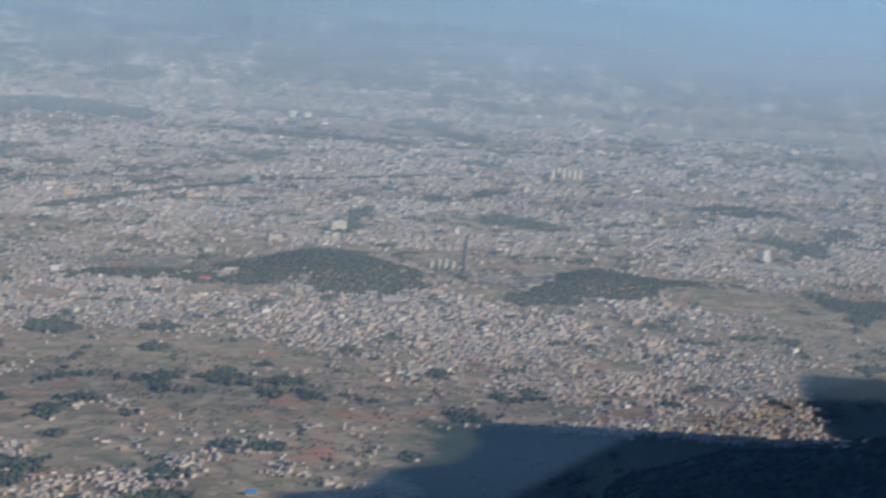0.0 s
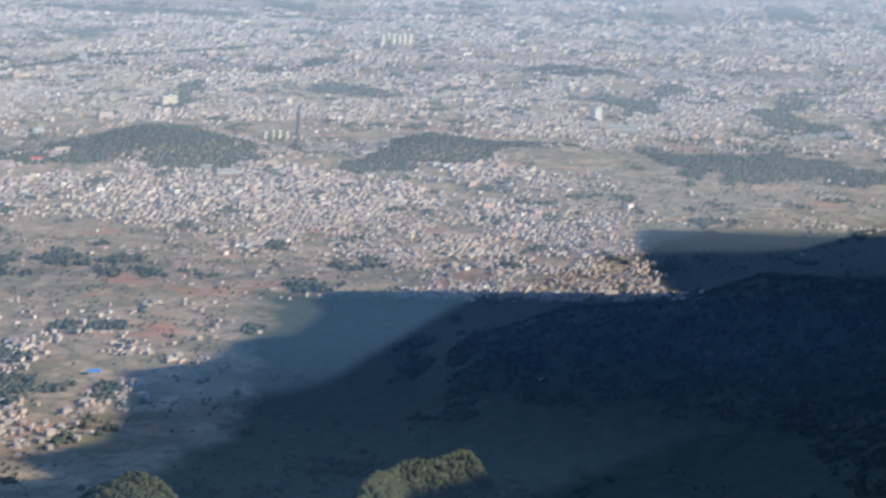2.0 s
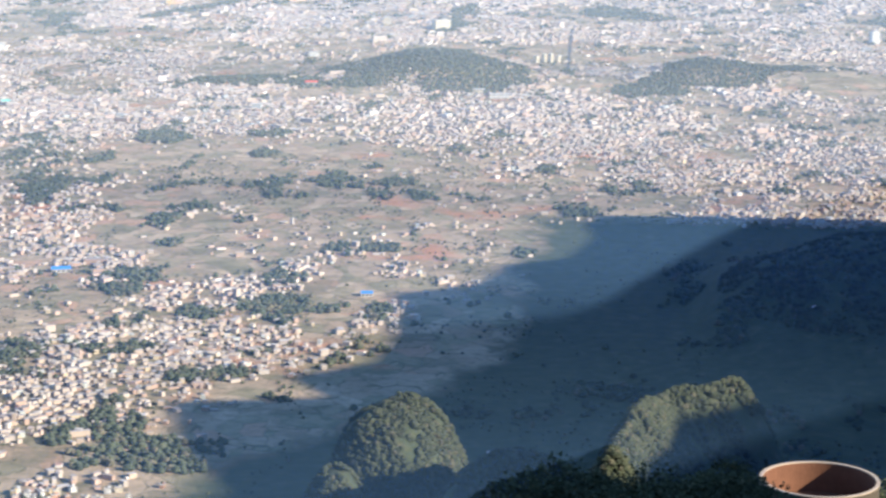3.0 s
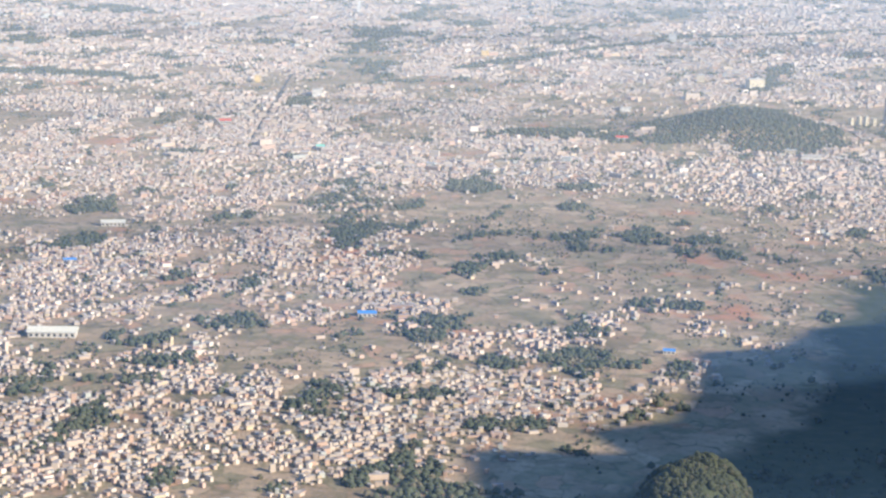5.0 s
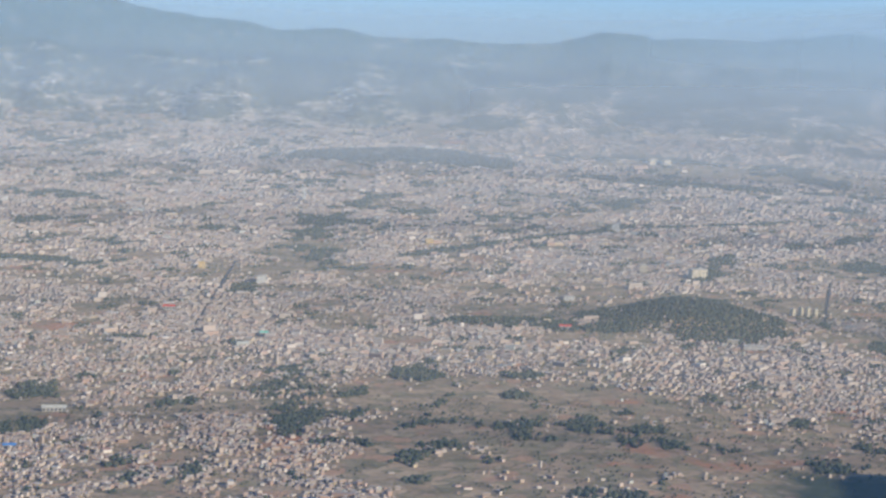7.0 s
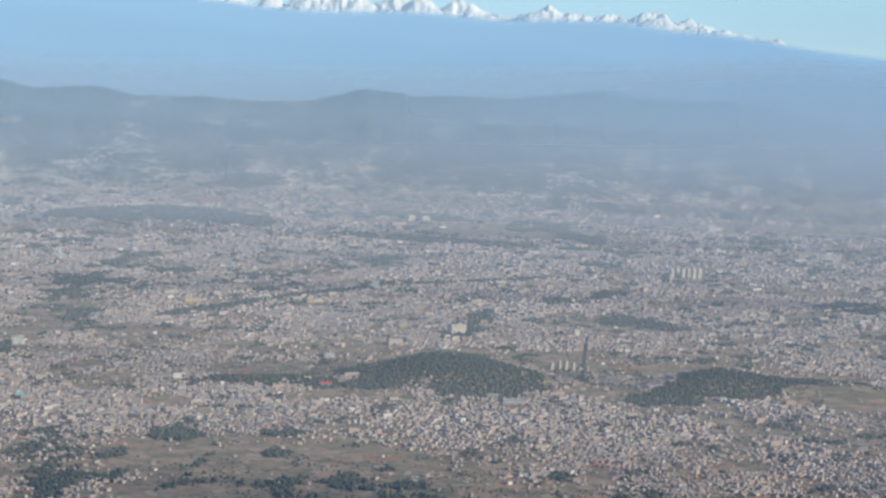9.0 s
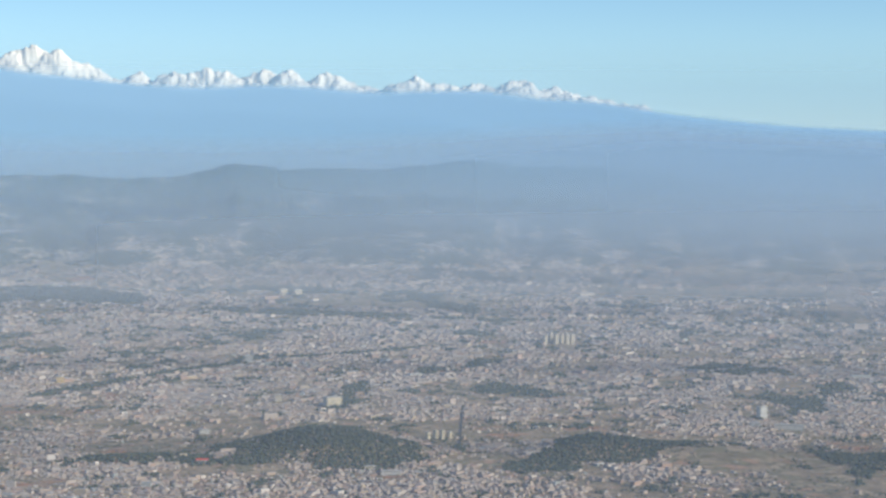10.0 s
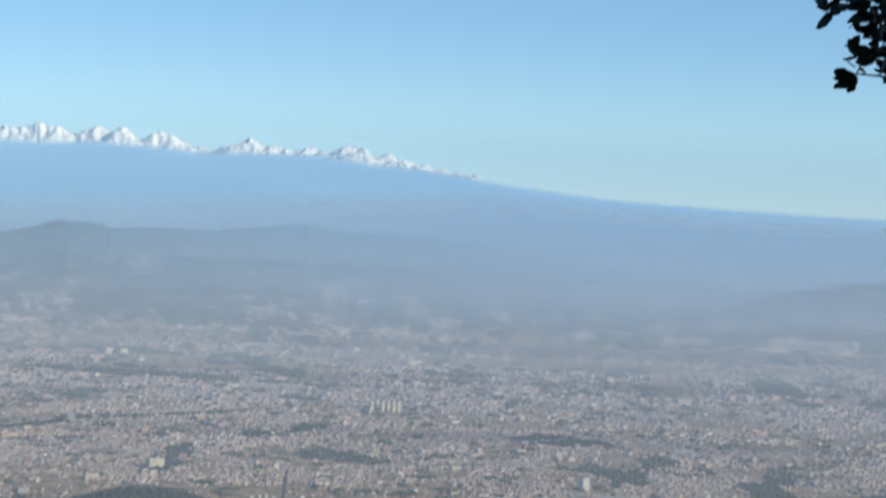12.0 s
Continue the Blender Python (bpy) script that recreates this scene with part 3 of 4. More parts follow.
def built_up(x, y):
    """How likely a house is."""
    shade = smoothstep(-150, -60, x - 0.35 * np.maximum(y - 1000, 0) + 45 * smoothstep(1000, 880, y) + 35 * smoothstep(900, 840, y)) * smoothstep(1215, 1190, y)
    shade = np.maximum(shade, smoothstep(145, 175, x) * smoothstep(1222, 1235, y) * smoothstep(1490, 1460, y + 0.2 * (x - 170)))
    d = 0.8 + 0.5 * fractal(x, y / 1.8, 46, 3, 21)
    # empty lots, river flats and parks
    d = d * (1 - 0.93 * smoothstep(0.16, 0.3, fractal(x, y / 1.8, 52, 4, 35) + 0.12 * smoothstep(2600, 1800, y) - 0.06))
    lots = np.clip(0.14 + 1.2 * fractal(x, y / 1.6, 28, 3, 22), 0, 0.7)
    edge = y + 120 * fractal(x, y, 170, 2, 44)
    lots = np.maximum(lots, cover(x, y, DENSE) * np.clip(0.4 + 0.95 * fractal(x, y / 1.6, 18, 3, 23), 0, 0.9))
    d = d + (lots - d) * smoothstep(1680, 1300, edge)
    d = d + 0.5 * np.minimum(fractal(x, y / 1.6, 100, 3, 5) + 0.45, 0)
    d = d * (1 - (0.93 + 0.055 * smoothstep(1500, 1650, y)) * cover(x, y, OPEN)) * (1 - cover(x, y, CLEAR)) * (1 - wooded(x, y)) * (1 - groves(x, y)) * (1 - 0.998 * shade)
    for a, b, c, e, w in ROADS:
        d = d * (beside(x, y, a, b, c, e) > 0.8 * w)
    return d * smoothstep(4400, 3500, np.hypot(x, y) + 420 * fractal(x / 2, y, 260, 3, 12)) * (height(x, y) < 24 + 0.05 * np.maximum(y - 2600, 0))


def scatter(rng, y0, y1, step, left=-27.0, right=19.0):
    ys = np.arange(y0, y1, step)
    out = []
    for y in ys:
        xs = np.arange(y * math.tan(radians(left)), y * math.tan(radians(right)), step)
        out.append(np.stack([xs, np.full_like(xs, y)], 1))
    p = np.concatenate(out)
    return p + rng.uniform(-0.42, 0.42, p.shape) * step


def boxes_mesh(name, x, y, z, w, l, h, turn):
    """Many open-bottomed boxes with flat roofs in one mesh."""
    n = len(x)
    c, s = np.cos(turn), np.sin(turn)
    px = np.array([-1, 1, 1, -1])[None] * w[:, None] / 2
    py = np.array([-1, -1, 1, 1])[None] * l[:, None] / 2
    gx, gy = x[:, None] + px * c[:, None] - py * s[:, None], y[:, None] + px * s[:, None] + py * c[:, None]
    lo = np.stack([gx, gy, np.repeat(z[:, None] - 0.6, 4, 1)], -1)
    hi = np.stack([gx, gy, np.repeat((z + h)[:, None], 4, 1)], -1)
    v = np.concatenate([lo, hi], 1).reshape(-1, 3)
    f = np.array([[0, 1, 5, 4], [1, 2, 6, 5], [2, 3, 7, 6], [3, 0, 4, 7], [4, 5, 6, 7]])
    faces = (np.arange(n)[:, None, None] * 8 + f[None]).reshape(-1, 4)
    return mesh_from(name, v, faces, [WALLS, ROOFS], np.tile([0, 0, 0, 0, 1], n))


NEAR_HOUSES = []


def town():
    rng = np.random.default_rng(4)
    for y0, y1, step, size, rise, label in ((640, 1500, 3.0, 1.8, 1.4, "scattered small concrete and brick houses among fields"),
                                            (1500, 2300, 3.1, 1.9, 1.35, "dense pale flat-roofed houses of the town"),
                                            (2300, 3100, 4.2, 2.7, 1.5, "dense pale flat-roofed houses of the city"),
                                            (3100, 4400, 7.0, 4.6, 1.8, "hazy pale houses of the far city")):
        p = scatter(rng, y0, y1, step)
        keep = rng.random(len(p)) < built_up(p[:, 0], p[:, 1])
        p = p[keep]
        if y0 < 700:
            # the nearest ones are built singly, further down
            near = np.argsort(np.hypot(p[:, 0], p[:, 1]) + 2000 * (p[:, 0] > -40))[:290]
            NEAR_HOUSES.extend(p[near].tolist())
            p = np.delete(p, near, 0)
        n = len(p)
        w, l = size * rng.lognormal(0, 0.36, n), size * rng.lognormal(0, 0.36, n)
        large = np.where(rng.random(n) < (0.03 if y0 < 1500 else 0.07), rng.uniform(1.5, 2.2 if y0 < 1500 else 3.4, n), 1.0)
        w, l = w * large, l * np.sqrt(large)
        h = rise * rng.uniform(0.4, 1.5, n) * np.sqrt(large) * np.where(rng.random(n) < 0.02, 1.9, 1)
        turn = 0.45 + rng.normal(0, 0.3, n) + fractal(p[:, 0], p[:, 1], 150, 2, 77) * 0.6
        ob = new("town_houses", boxes_mesh("town_houses", p[:, 0], p[:, 1], height(p[:, 0], p[:, 1]), w, l, h, turn))
        tagged(ob, label, "houses", kind="stuff")
        print("houses", n)


town()

# ---- woods ----
def clumps_mesh(name, x, y, z, r, rng, material=None):
    """Many uneven little crowns, six-sided with a bent top, in one mesh."""
    n, k = len(x), 6
    a = np.arange(k) / k * 2 * np.pi
    rings = []
    for lev, rad in ((-0.2, 0.75), (0.45, 1.0), (1.05, 0.66)):
        j = rng.uniform(0.7, 1.25, (n, k))
        rings.append(np.stack([x[:, None] + np.cos(a + lev)[None] * r[:, None] * rad * j, y[:, None] + np.sin(a + lev)[None] * r[:, None] * rad * j,
                               z[:, None] + r[:, None] * (lev + rng.uniform(-0.15, 0.15, (n, k)))], -1))
    top = np.stack([x + r * rng.uniform(-.3, .3, n), y + r * rng.uniform(-.3, .3, n), z + r * 1.4], -1)[:, None]
    v = np.concatenate([*rings, top], 1).reshape(-1, 3)
    f = []
    for lev in range(2):
        for i in range(k):
            p, q = lev * k + i, lev * k + (i + 1) % k
            f += [[p, q, q + k], [p, q + k, p + k]]
    f += [[2 * k + i, 2 * k + (i + 1) % k, 3 * k] for i in range(k)]
    faces = (np.arange(n)[:, None, None] * (3 * k + 1) + np.array(f)[None]).reshape(-1, 3)
    return mesh_from(name, v, faces, [material or LEAFY], smooth=False)


DARKWOOD = varied("evergreen_forest", [(0.0, (0.027, 0.038, 0.019)), (0.4, (0.037, 0.048, 0.023)), (0.75, (0.048, 0.056, 0.027)), (0.92, (0.072, 0.068, 0.038))], 0.9, 0.2)


def woods():
    rng = np.random.default_rng(9)
    p = np.concatenate([scatter(rng, 740, 1500, 2.6), scatter(rng, 1500, 2200, 3.4), scatter(rng, 2200, 4250, 4.8)])
    g = np.maximum(wooded(p[:, 0], p[:, 1]), 0.6 * groves(p[:, 0], p[:, 1]))
    p = p[rng.random(len(p)) < np.clip(g * 1.1, 0, 1)]
    ob = new("valley_woods", clumps_mesh("valley_woods", p[:, 0], p[:, 1], height(p[:, 0], p[:, 1]), rng.uniform(0.9, 2.0, len(p)) * (1 + 0.8 * smoothstep(1800, 3200, p[:, 1])), rng))
    tagged(ob, "dark green groves on low hills among the houses", "trees", kind="stuff")
    print("woods", len(p))
    p = np.concatenate([scatter(rng, 700, 1900, 3.6), scatter(rng, 1900, 3400, 6.5)])
    line = 1 - np.abs(fractal(p[:, 0], p[:, 1] / 1.6, 52, 3, 31)) * 3.2
    p = p[(rng.random(len(p)) < np.clip(0.55 * line, 0.02, 0.6)) & (height(p[:, 0], p[:, 1]) < 30)]
    ob = new("scattered_trees", clumps_mesh("scattered_trees", p[:, 0], p[:, 1], height(p[:, 0], p[:, 1]), rng.uniform(0.3, 0.95, len(p)) * (1 + 0.9 * smoothstep(1700, 2600, p[:, 1])), rng))
    tagged(ob, "small dark trees between houses and fields", "trees", kind="stuff")
    # slopes
    for x0, x1, y0, y1, n, lo, hi, label in ((-110, 70, 380, 700, 110000, 0.3, 1.05, "sunlit green forest on the knolls below the look-out"),
                                             (-40, 420, 700, 1120, 45000, 0.5, 1.3, "dense dark forest on the shaded spur")):
        p = np.stack([rng.uniform(x0, x1, n), rng.uniform(y0, y1, n)], 1)
        z = height(p[:, 0], p[:, 1])
        keep = (z > 12) & (z + 8 > EYE.z - 0.345 * np.hypot(p[:, 0], p[:, 1])) & (fractal(p[:, 0], p[:, 1], 9, 3, 71) > -0.45)
        p, z = p[keep], z[keep]
        ob = new("slope_forest", clumps_mesh("slope_forest", p[:, 0], p[:, 1], z, rng.uniform(lo, hi, len(p)), rng, DARKWOOD))
        tagged(ob, label, "trees", kind="stuff")
        print("slope", len(p))


woods()


# ---- buildings that stand out ----
GLASS = plain("dark_window", (0.03, 0.04, 0.05), (0.06, 0.07, 0.08), 2, 0.2)
CONCRETE = plain("weathered_concrete", (0.36, 0.34, 0.32), (0.48, 0.46, 0.43), 0.8)
WHITE = plain("white_render", (0.554, 0.546, 0.521), (0.655, 0.647, 0.622), 0.6)
CREAM = plain("cream_render", (0.528, 0.466, 0.352), (0.616, 0.546, 0.422), 0.6)
YELLOW = plain("ochre_render", (0.62, 0.45, 0.2), (0.7, 0.53, 0.27), 0.6)
REDSHEET = plain("red_sheet_metal", (0.5, 0.07, 0.045), (0.6, 0.11, 0.07), 0.7, 0.5)
BLUESHEET = plain("blue_sheet_metal", (0.05, 0.2, 0.55), (0.09, 0.27, 0.62), 0.5, 0.5)
GREENSHEET = plain("green_sheet_metal", (0.16, 0.5, 0.4), (0.24, 0.56, 0.46), 0.5, 0.5)
PALESHEET = plain("pale_sheet_metal", (0.5, 0.5, 0.44), (0.62, 0.6, 0.53), 0.5, 0.5)
TANK = plain("black_plastic", (0.03, 0.03, 0.035), (0.05, 0.05, 0.055), 1.5, 0.5)


def on_ground(x, y):
    return float(height(x, y))


def face_turn(x, y, turn=0.0):
    """The heading that turns a front wall towards the look-out."""
    return -math.degrees(math.atan2(x, y)) + turn


def building(name, label, x, y, w, d, h, floors, bays, wall, roof=None, turn=0.0, group="", pitched=False):
    roof = roof or CONCRETE
    top = new(name)
    top.matrix_basis = pose(x, y, on_ground(x, y) - 0.3, 0, 0, face_turn(x, y, turn))
    tagged(top, label, "building", group)
    part("wall", box(bmesh.new(), 0, 0, 0, w, d, h, bevel=0.04), wall, top)
    bm = bmesh.new()
    if pitched:
        v = [bm.verts.new(c) for c in ((-w * .53, -d * .56, h), (w * .53, -d * .56, h), (w * .53, d * .56, h), (-w * .53, d * .56, h), (-w * .53, 0, h + d * .22), (w * .53, 0, h + d * .22))]
        for f in ((0, 1, 5, 4), (2, 3, 4, 5), (0, 4, 3), (1, 2, 5), (0, 3, 2, 1)):
            bm.faces.new([v[i] for i in f])
    else:
        box(bm, 0, 0, h + 0.004, w * 1.04, d * 1.04, 0.25)
        box(bm, w * 0.2, d * 0.1, h + 0.254, w * 0.25, d * 0.3, h * 0.1)
    part("roof", bm, roof, top)
    bw, fh = w / bays, h / floors
    pane = None
    for f in range(floors):
        for b in range(bays):
            at = pose(-w / 2 + bw * (b + 0.5), -d / 2 - 0.02, fh * (f + 0.32))
            if pane is None:
                pane = part("window", box(bmesh.new(), 0, 0, 0, bw * 0.5, 0.06, fh * 0.45), GLASS, top, at=at)
            else:
                o = new("window", pane.data)
                o.parent, o.matrix_basis = top, at
    return top


building("hospital_block", "large cream hospital block among low houses", -195, 2127, 16, 9, 9.5, 5, 8, CREAM, turn=30)
building("white_tower", "tall white tower block on a low hill", 203, 2055, 7.5, 6, 11.5, 7, 4, WHITE, turn=35)
building("long_building", "long white building beside the tower block", 218, 1965, 25, 7, 5, 3, 10, WHITE)
building("long_building", "low white building on the hilltop", 190, 1985, 9, 6, 4, 2, 4, WHITE)
building("school", "long white school with a low roof", -109, 1668, 15, 6, 3.6, 2, 8, WHITE)
building("school", "pale school wing beside trees", -126, 1690, 9, 5, 3.2, 2, 5, CREAM)
building("office_block", "bright white office block in the town", -557, 1903, 8.5, 6, 7, 5, 4, WHITE)
building("slender_tower", "slender white tower over the city", -757, 2770, 5, 5, 15, 9, 2, WHITE)
building("hall", "hall with a bright red roof among houses", -573, 1699, 9, 6, 3, 1, 4, CONCRETE, REDSHEET, pitched=True)
building("shed", "shed with a bright blue sheet roof", -280, 1047, 9, 5, 2, 1, 4, CONCRETE, BLUESHEET, pitched=True)
building("shed", "small shed with a blue sheet roof", -127, 1016, 5.5, 4, 1.8, 1, 3, CONCRETE, BLUESHEET, pitched=True)
building("shed", "shed with a blue sheet roof beside fields", -470, 1130, 7, 4, 1.8, 1, 3, CONCRETE, BLUESHEET, pitched=True)
building("hall", "hall with a turquoise roof among houses", -462, 1588, 6, 5, 3, 1, 3, CONCRETE, GREENSHEET, pitched=True)
building("warehouse", "long warehouse with a pale sheet roof", -409, 962, 22, 9, 3, 1, 8, CONCRETE, PALESHEET, turn=-8, pitched=True)
building("warehouse", "long pale warehouse beside the main road", -490, 1245, 14, 6, 2.6, 1, 6, CONCRETE, PALESHEET, pitched=True)
building("yellow_block", "ochre office block in the city", -494, 2311, 8, 6, 6, 4, 4, YELLOW)
building("yellow_block", "ochre block beside a grove", -640, 1990, 6, 5, 7, 5, 3, YELLOW)
building("palace", "wide pale palace in the hazy city", 553, 2600, 22, 10, 7, 3, 9, CREAM)
building("white_block", "white building in the far city", -1067, 2542, 8, 6, 6, 4, 4, WHITE)
building("white_block", "white building on the brown field's edge", -284, 1909, 9, 5, 4, 3, 4, WHITE)
building("white_block", "white block in the city centre", -330, 2560, 9, 7, 9, 6, 4, WHITE)
building("white_block", "pale block beside the river trees", -250, 2160, 7, 6, 7, 5, 3, CREAM)
building("red_house", "large pink brick house below wooded hill", -255, 1700, 9, 5, 2.6, 1, 4, CONCRETE, REDSHEET, pitched=True)
for k in range(6):
    building("apartment_tower", "slender cream apartment tower in a tight row", 8 + k * 6.8, 2835 + (k % 2) * 9, 4.6, 4.6, 11.5 + (k * 5 % 3), 9, 2, CREAM, turn=40, group="row of apartment towers")
for k in range(4):
    building("apartment_tower", "white apartment tower in a tight row", -92 + k * 6.0, 1880 + (k % 2) * 6, 2.8, 3.4, 6 + (k % 3), 7, 2, CREAM, turn=40, group="apartment towers by the road")
for k in range(2):
    building("far_block", "white tower block at the city's far edge", -409 + k * 23, 3590, 14, 9, 10 - k, 6, 5, CREAM, turn=35, group="far white blocks")
for k in range(5):
    building("terrace_block", "low white block in a row on the ridge", 363 + k * 15, 1930 + k * 11, 10, 5, 3.4 + k % 2, 2, 4, WHITE, group="row of white blocks")


def road(x0, y0, x1, y1, wide):
    n = 30
    t = np.linspace(0, 1, n)
    x, y = x0 + (x1 - x0) * t, y0 + (y1 - y0) * t
    nx, ny = (y1 - y0), -(x1 - x0)
    k = wide / math.hypot(nx, ny)
    a = np.stack([x - nx * k / 2, y - ny * k / 2, height(x, y) + 0.35], 1)
    b = np.stack([x + nx * k / 2, y + ny * k / 2, height(x, y) + 0.35], 1)
    i = np.arange(n - 1)
    ob = new("road", mesh_from("road", np.concatenate([a, b]), np.stack([i, i + n, i + n + 1, i + 1], 1), [ASPHALT]))
    return tagged(ob, "straight dark asphalt road through the town", "road", kind="structure")


ASPHALT = plain("asphalt", (0.07, 0.068, 0.068), (0.11, 0.1, 0.1), 0.3)
for r in ROADS:
    road(*r)


# ---- houses of the near town ----
def house_kinds():
    """A handful of flat-roofed concrete houses, built once each: w, d, floors, wall paint, roof room, tank."""
    kinds = []
    rng = random.Random(12)
    for paint, w, d, floors in ((0, 2.0, 2.3, 3), (1, 1.7, 2.0, 2), (2, 2.4, 2.0, 3), (3, 1.6, 1.8, 4), (4, 2.2, 2.6, 2), (5, 1.9, 1.9, 3), (1, 2.8, 2.0, 2), (0, 1.5, 2.2, 3)):
        top = new("house")
        tagged(top, HOUSE_LABELS[paint], "house", "houses of the near town")
        fh = 0.58
        h = fh * floors
        part("wall", box(bmesh.new(), 0, 0, -0.5, w, d, h + 0.5, bevel=0.03), PAINTS[paint], top)
        bm = bmesh.new()
        box(bm, 0, 0, h + 0.004, w * 1.1, d * 1.08, 0.09)
        for sx, sy, lx, ly in ((0, -1, w * 1.1, 0.06), (0, 1, w * 1.1, 0.06), (-1, 0, 0.06, d * 1.08 - 0.14), (1, 0, 0.06, d * 1.08 - 0.14)):
            box(bm, sx * (w * 0.55 - 0.035), sy * (d * 0.54 - 0.035), h + 0.096, lx, ly, 0.16)
        part("roof", bm, ROOFTOP, top)
        part("stair_room", box(bmesh.new(), w * 0.25, d * 0.22, h + 0.1, w * 0.38, d * 0.36, 0.45, bevel=0.02), PAINTS[paint], top)
        bm = bmesh.new()
        bmesh.ops.create_cone(bm, cap_ends=True, segments=10, radius1=0.17, radius2=0.15, depth=0.34, matrix=pose(-w * 0.25, d * 0.2, h + 0.27))
        part("water_tank", bm, TANK, top)
        pane = None
        for f in range(floors):
            for sx in (-0.27, 0.27):
                for side in (0, 1):
                    at = pose(sx * w, -d / 2 - 0.01, fh * f + 0.16) if side == 0 else pose(w / 2 + 0.01, sx * d, fh * f + 0.16, 0, 0, 90)
                    if pane is None:
                        pane = part("window", box(bmesh.new(), 0, 0, 0, 0.34, 0.04, 0.28), GLASS, top, at=at)
                    else:
                        o = new("window", pane.data)
                        o.parent, o.matrix_basis = top, at
        part("door", box(bmesh.new(), 0, -d / 2 - 0.015, 0, 0.22, 0.04, 0.42), BARK, top)
        kinds.append(top)
    return kinds


HOUSE_LABELS = ["white rendered flat-roofed house with a roof tank", "bare red brick house with a flat concrete roof", "cream painted flat-roofed house among fields",
                "grey unpainted concrete house of several floors", "pale pink painted house with a flat roof", "light ochre painted house with a flat roof"]
PAINTS = [WHITE, plain("red_brick", (0.36, 0.2, 0.14), (0.46, 0.28, 0.2), 2), CREAM, CONCRETE, plain("pink_render", (0.6, 0.42, 0.36), (0.7, 0.52, 0.45), 1), YELLOW]
ROOFTOP = plain("flat_concrete_roof", (0.32, 0.3, 0.28), (0.45, 0.42, 0.39), 0.9)


def near_town():
    kinds = house_kinds()
    rng = np.random.default_rng(31)
    p = NEAR_HOUSES
    for k, (x, y) in enumerate(p):
        m = pose(x, y, on_ground(x, y), 0, 0, face_turn(x, y, float(rng.normal(0, 18))))
        j = int(rng.integers(len(kinds)))
        if k < len(kinds):
            kinds[k].matrix_basis = m
        else:
            copy_thing(kinds[j], m)


near_town()


# ---- on the slope below the look-out ----
def tube(bm, points, radii, sides=7):
    """A tapered limb along points."""
    rings = []
    for k, p in enumerate(points):
        d = (points[min(k + 1, len(points) - 1)] - points[max(k - 1, 0)]).normalized()
        q = d.to_track_quat("Z", "Y").to_matrix()
        rings.append([bm.verts.new(p + q @ Vector((math.cos(a) * radii[k], math.sin(a) * radii[k], 0))) for a in (i * 2 * math.pi / sides for i in range(sides))])
    for a, b in zip(rings, rings[1:]):
        for i in range(sides):
            bm.faces.new((a[i], a[(i + 1) % sides], b[(i + 1) % sides], b[i]))
    bm.faces.new(rings[-1])
    bm.faces.new(list(reversed(rings[0])))
    return bm


def leaf(bm, at, along, side, length, wide):
    """One bent leaf with a pointed tip and a folded midrib."""
    up = along.cross(side).normalized()
    s = [(0.0, 0.04), (0.3, 0.42), (0.65, 0.5), (0.9, 0.25), (1.0, 0.0)]
    left, mid, right = [], [], []
    for t, w in s:
        c = at + along * length * t - up * length * 0.18 * t * t
        mid.append(bm.verts.new(c - up * wide * 0.12))
        if 0 < w:
            left.append(bm.verts.new(c - side * wide * w))
            right.append(bm.verts.new(c + side * wide * w))
    for i in range(3):
        bm.faces.new((mid[i], mid[i + 1], left[i + 1], left[i]))
        bm.faces.new((mid[i + 1], mid[i], right[i], right[i + 1]))
    bm.faces.new((mid[3], mid[4], left[3]))
    bm.faces.new((mid[4], mid[3], right[3]))


def rand_dir(r):
    v = Vector((r.gauss(0, 1), r.gauss(0, 1), r.gauss(0, 1)))
    return v.normalized()


TREELEAF = varied("dull_evergreen_leaves", [(0.0, (0.03, 0.042, 0.02)), (0.35, (0.045, 0.058, 0.026)), (0.7, (0.065, 0.075, 0.034)), (0.9, (0.1, 0.095, 0.045))], 0.95, 0.15)


def slope_tree(seed, tall, wide):
    """A bushy evergreen: trunk, limbs and a crown of leaf sprays."""
    r = random.Random(seed)
    top = new("tree")
    part("trunk", tube(bmesh.new(), [Vector((r.uniform(-.15, .15) * k, r.uniform(-.15, .15) * k, tall * 0.16 * k)) for k in range(6)], [0.3, 0.24, 0.2, 0.15, 0.1, 0.05]), BARK, top)
    centres = []
    for k in range(16):
        a, f = k * 2.4 + r.uniform(-.3, .3), r.uniform(0.35, 0.98)
        reach = wide * (1.05 - f * 0.75) * r.uniform(0.7, 1.1)
        tip = Vector((math.cos(a) * reach, math.sin(a) * reach, tall * f))
        root = Vector((0, 0, tall * max(0.2, f - 0.25)))
        if k % 3 == 0:
            part("limb", tube(bmesh.new(), [root, root.lerp(tip, 0.5) + Vector((0, 0, 0.2)), tip], [0.09, 0.06, 0.03], 5), BARK, top)
        centres.append((tip, wide * r.uniform(0.32, 0.5)))
    centres.append((Vector((0, 0, tall * 0.97)), wide * 0.3))
    bm = bmesh.new()
    for c, rad in centres:
        for _ in range(380):
            d = rand_dir(r)
            p = c + Vector((d.x, d.y, d.z * 0.75)) * rad * r.uniform(0.55, 1.05)
            q = (d + rand_dir(r) * 0.8).normalized()
            side = q.cross(rand_dir(r)).normalized()
            n = r.uniform(0.05, 0.12)
            a, b, e, f = (bm.verts.new(p + o) for o in (side * n * 0.5, q * n, -side * n * 0.5, -q * n * 0.5 + side.cross(q) * n * 0.3))
            bm.faces.new((a, b, e))
            bm.faces.new((a, e, f))
    part("crown", bm, TREELEAF, top)
    return top


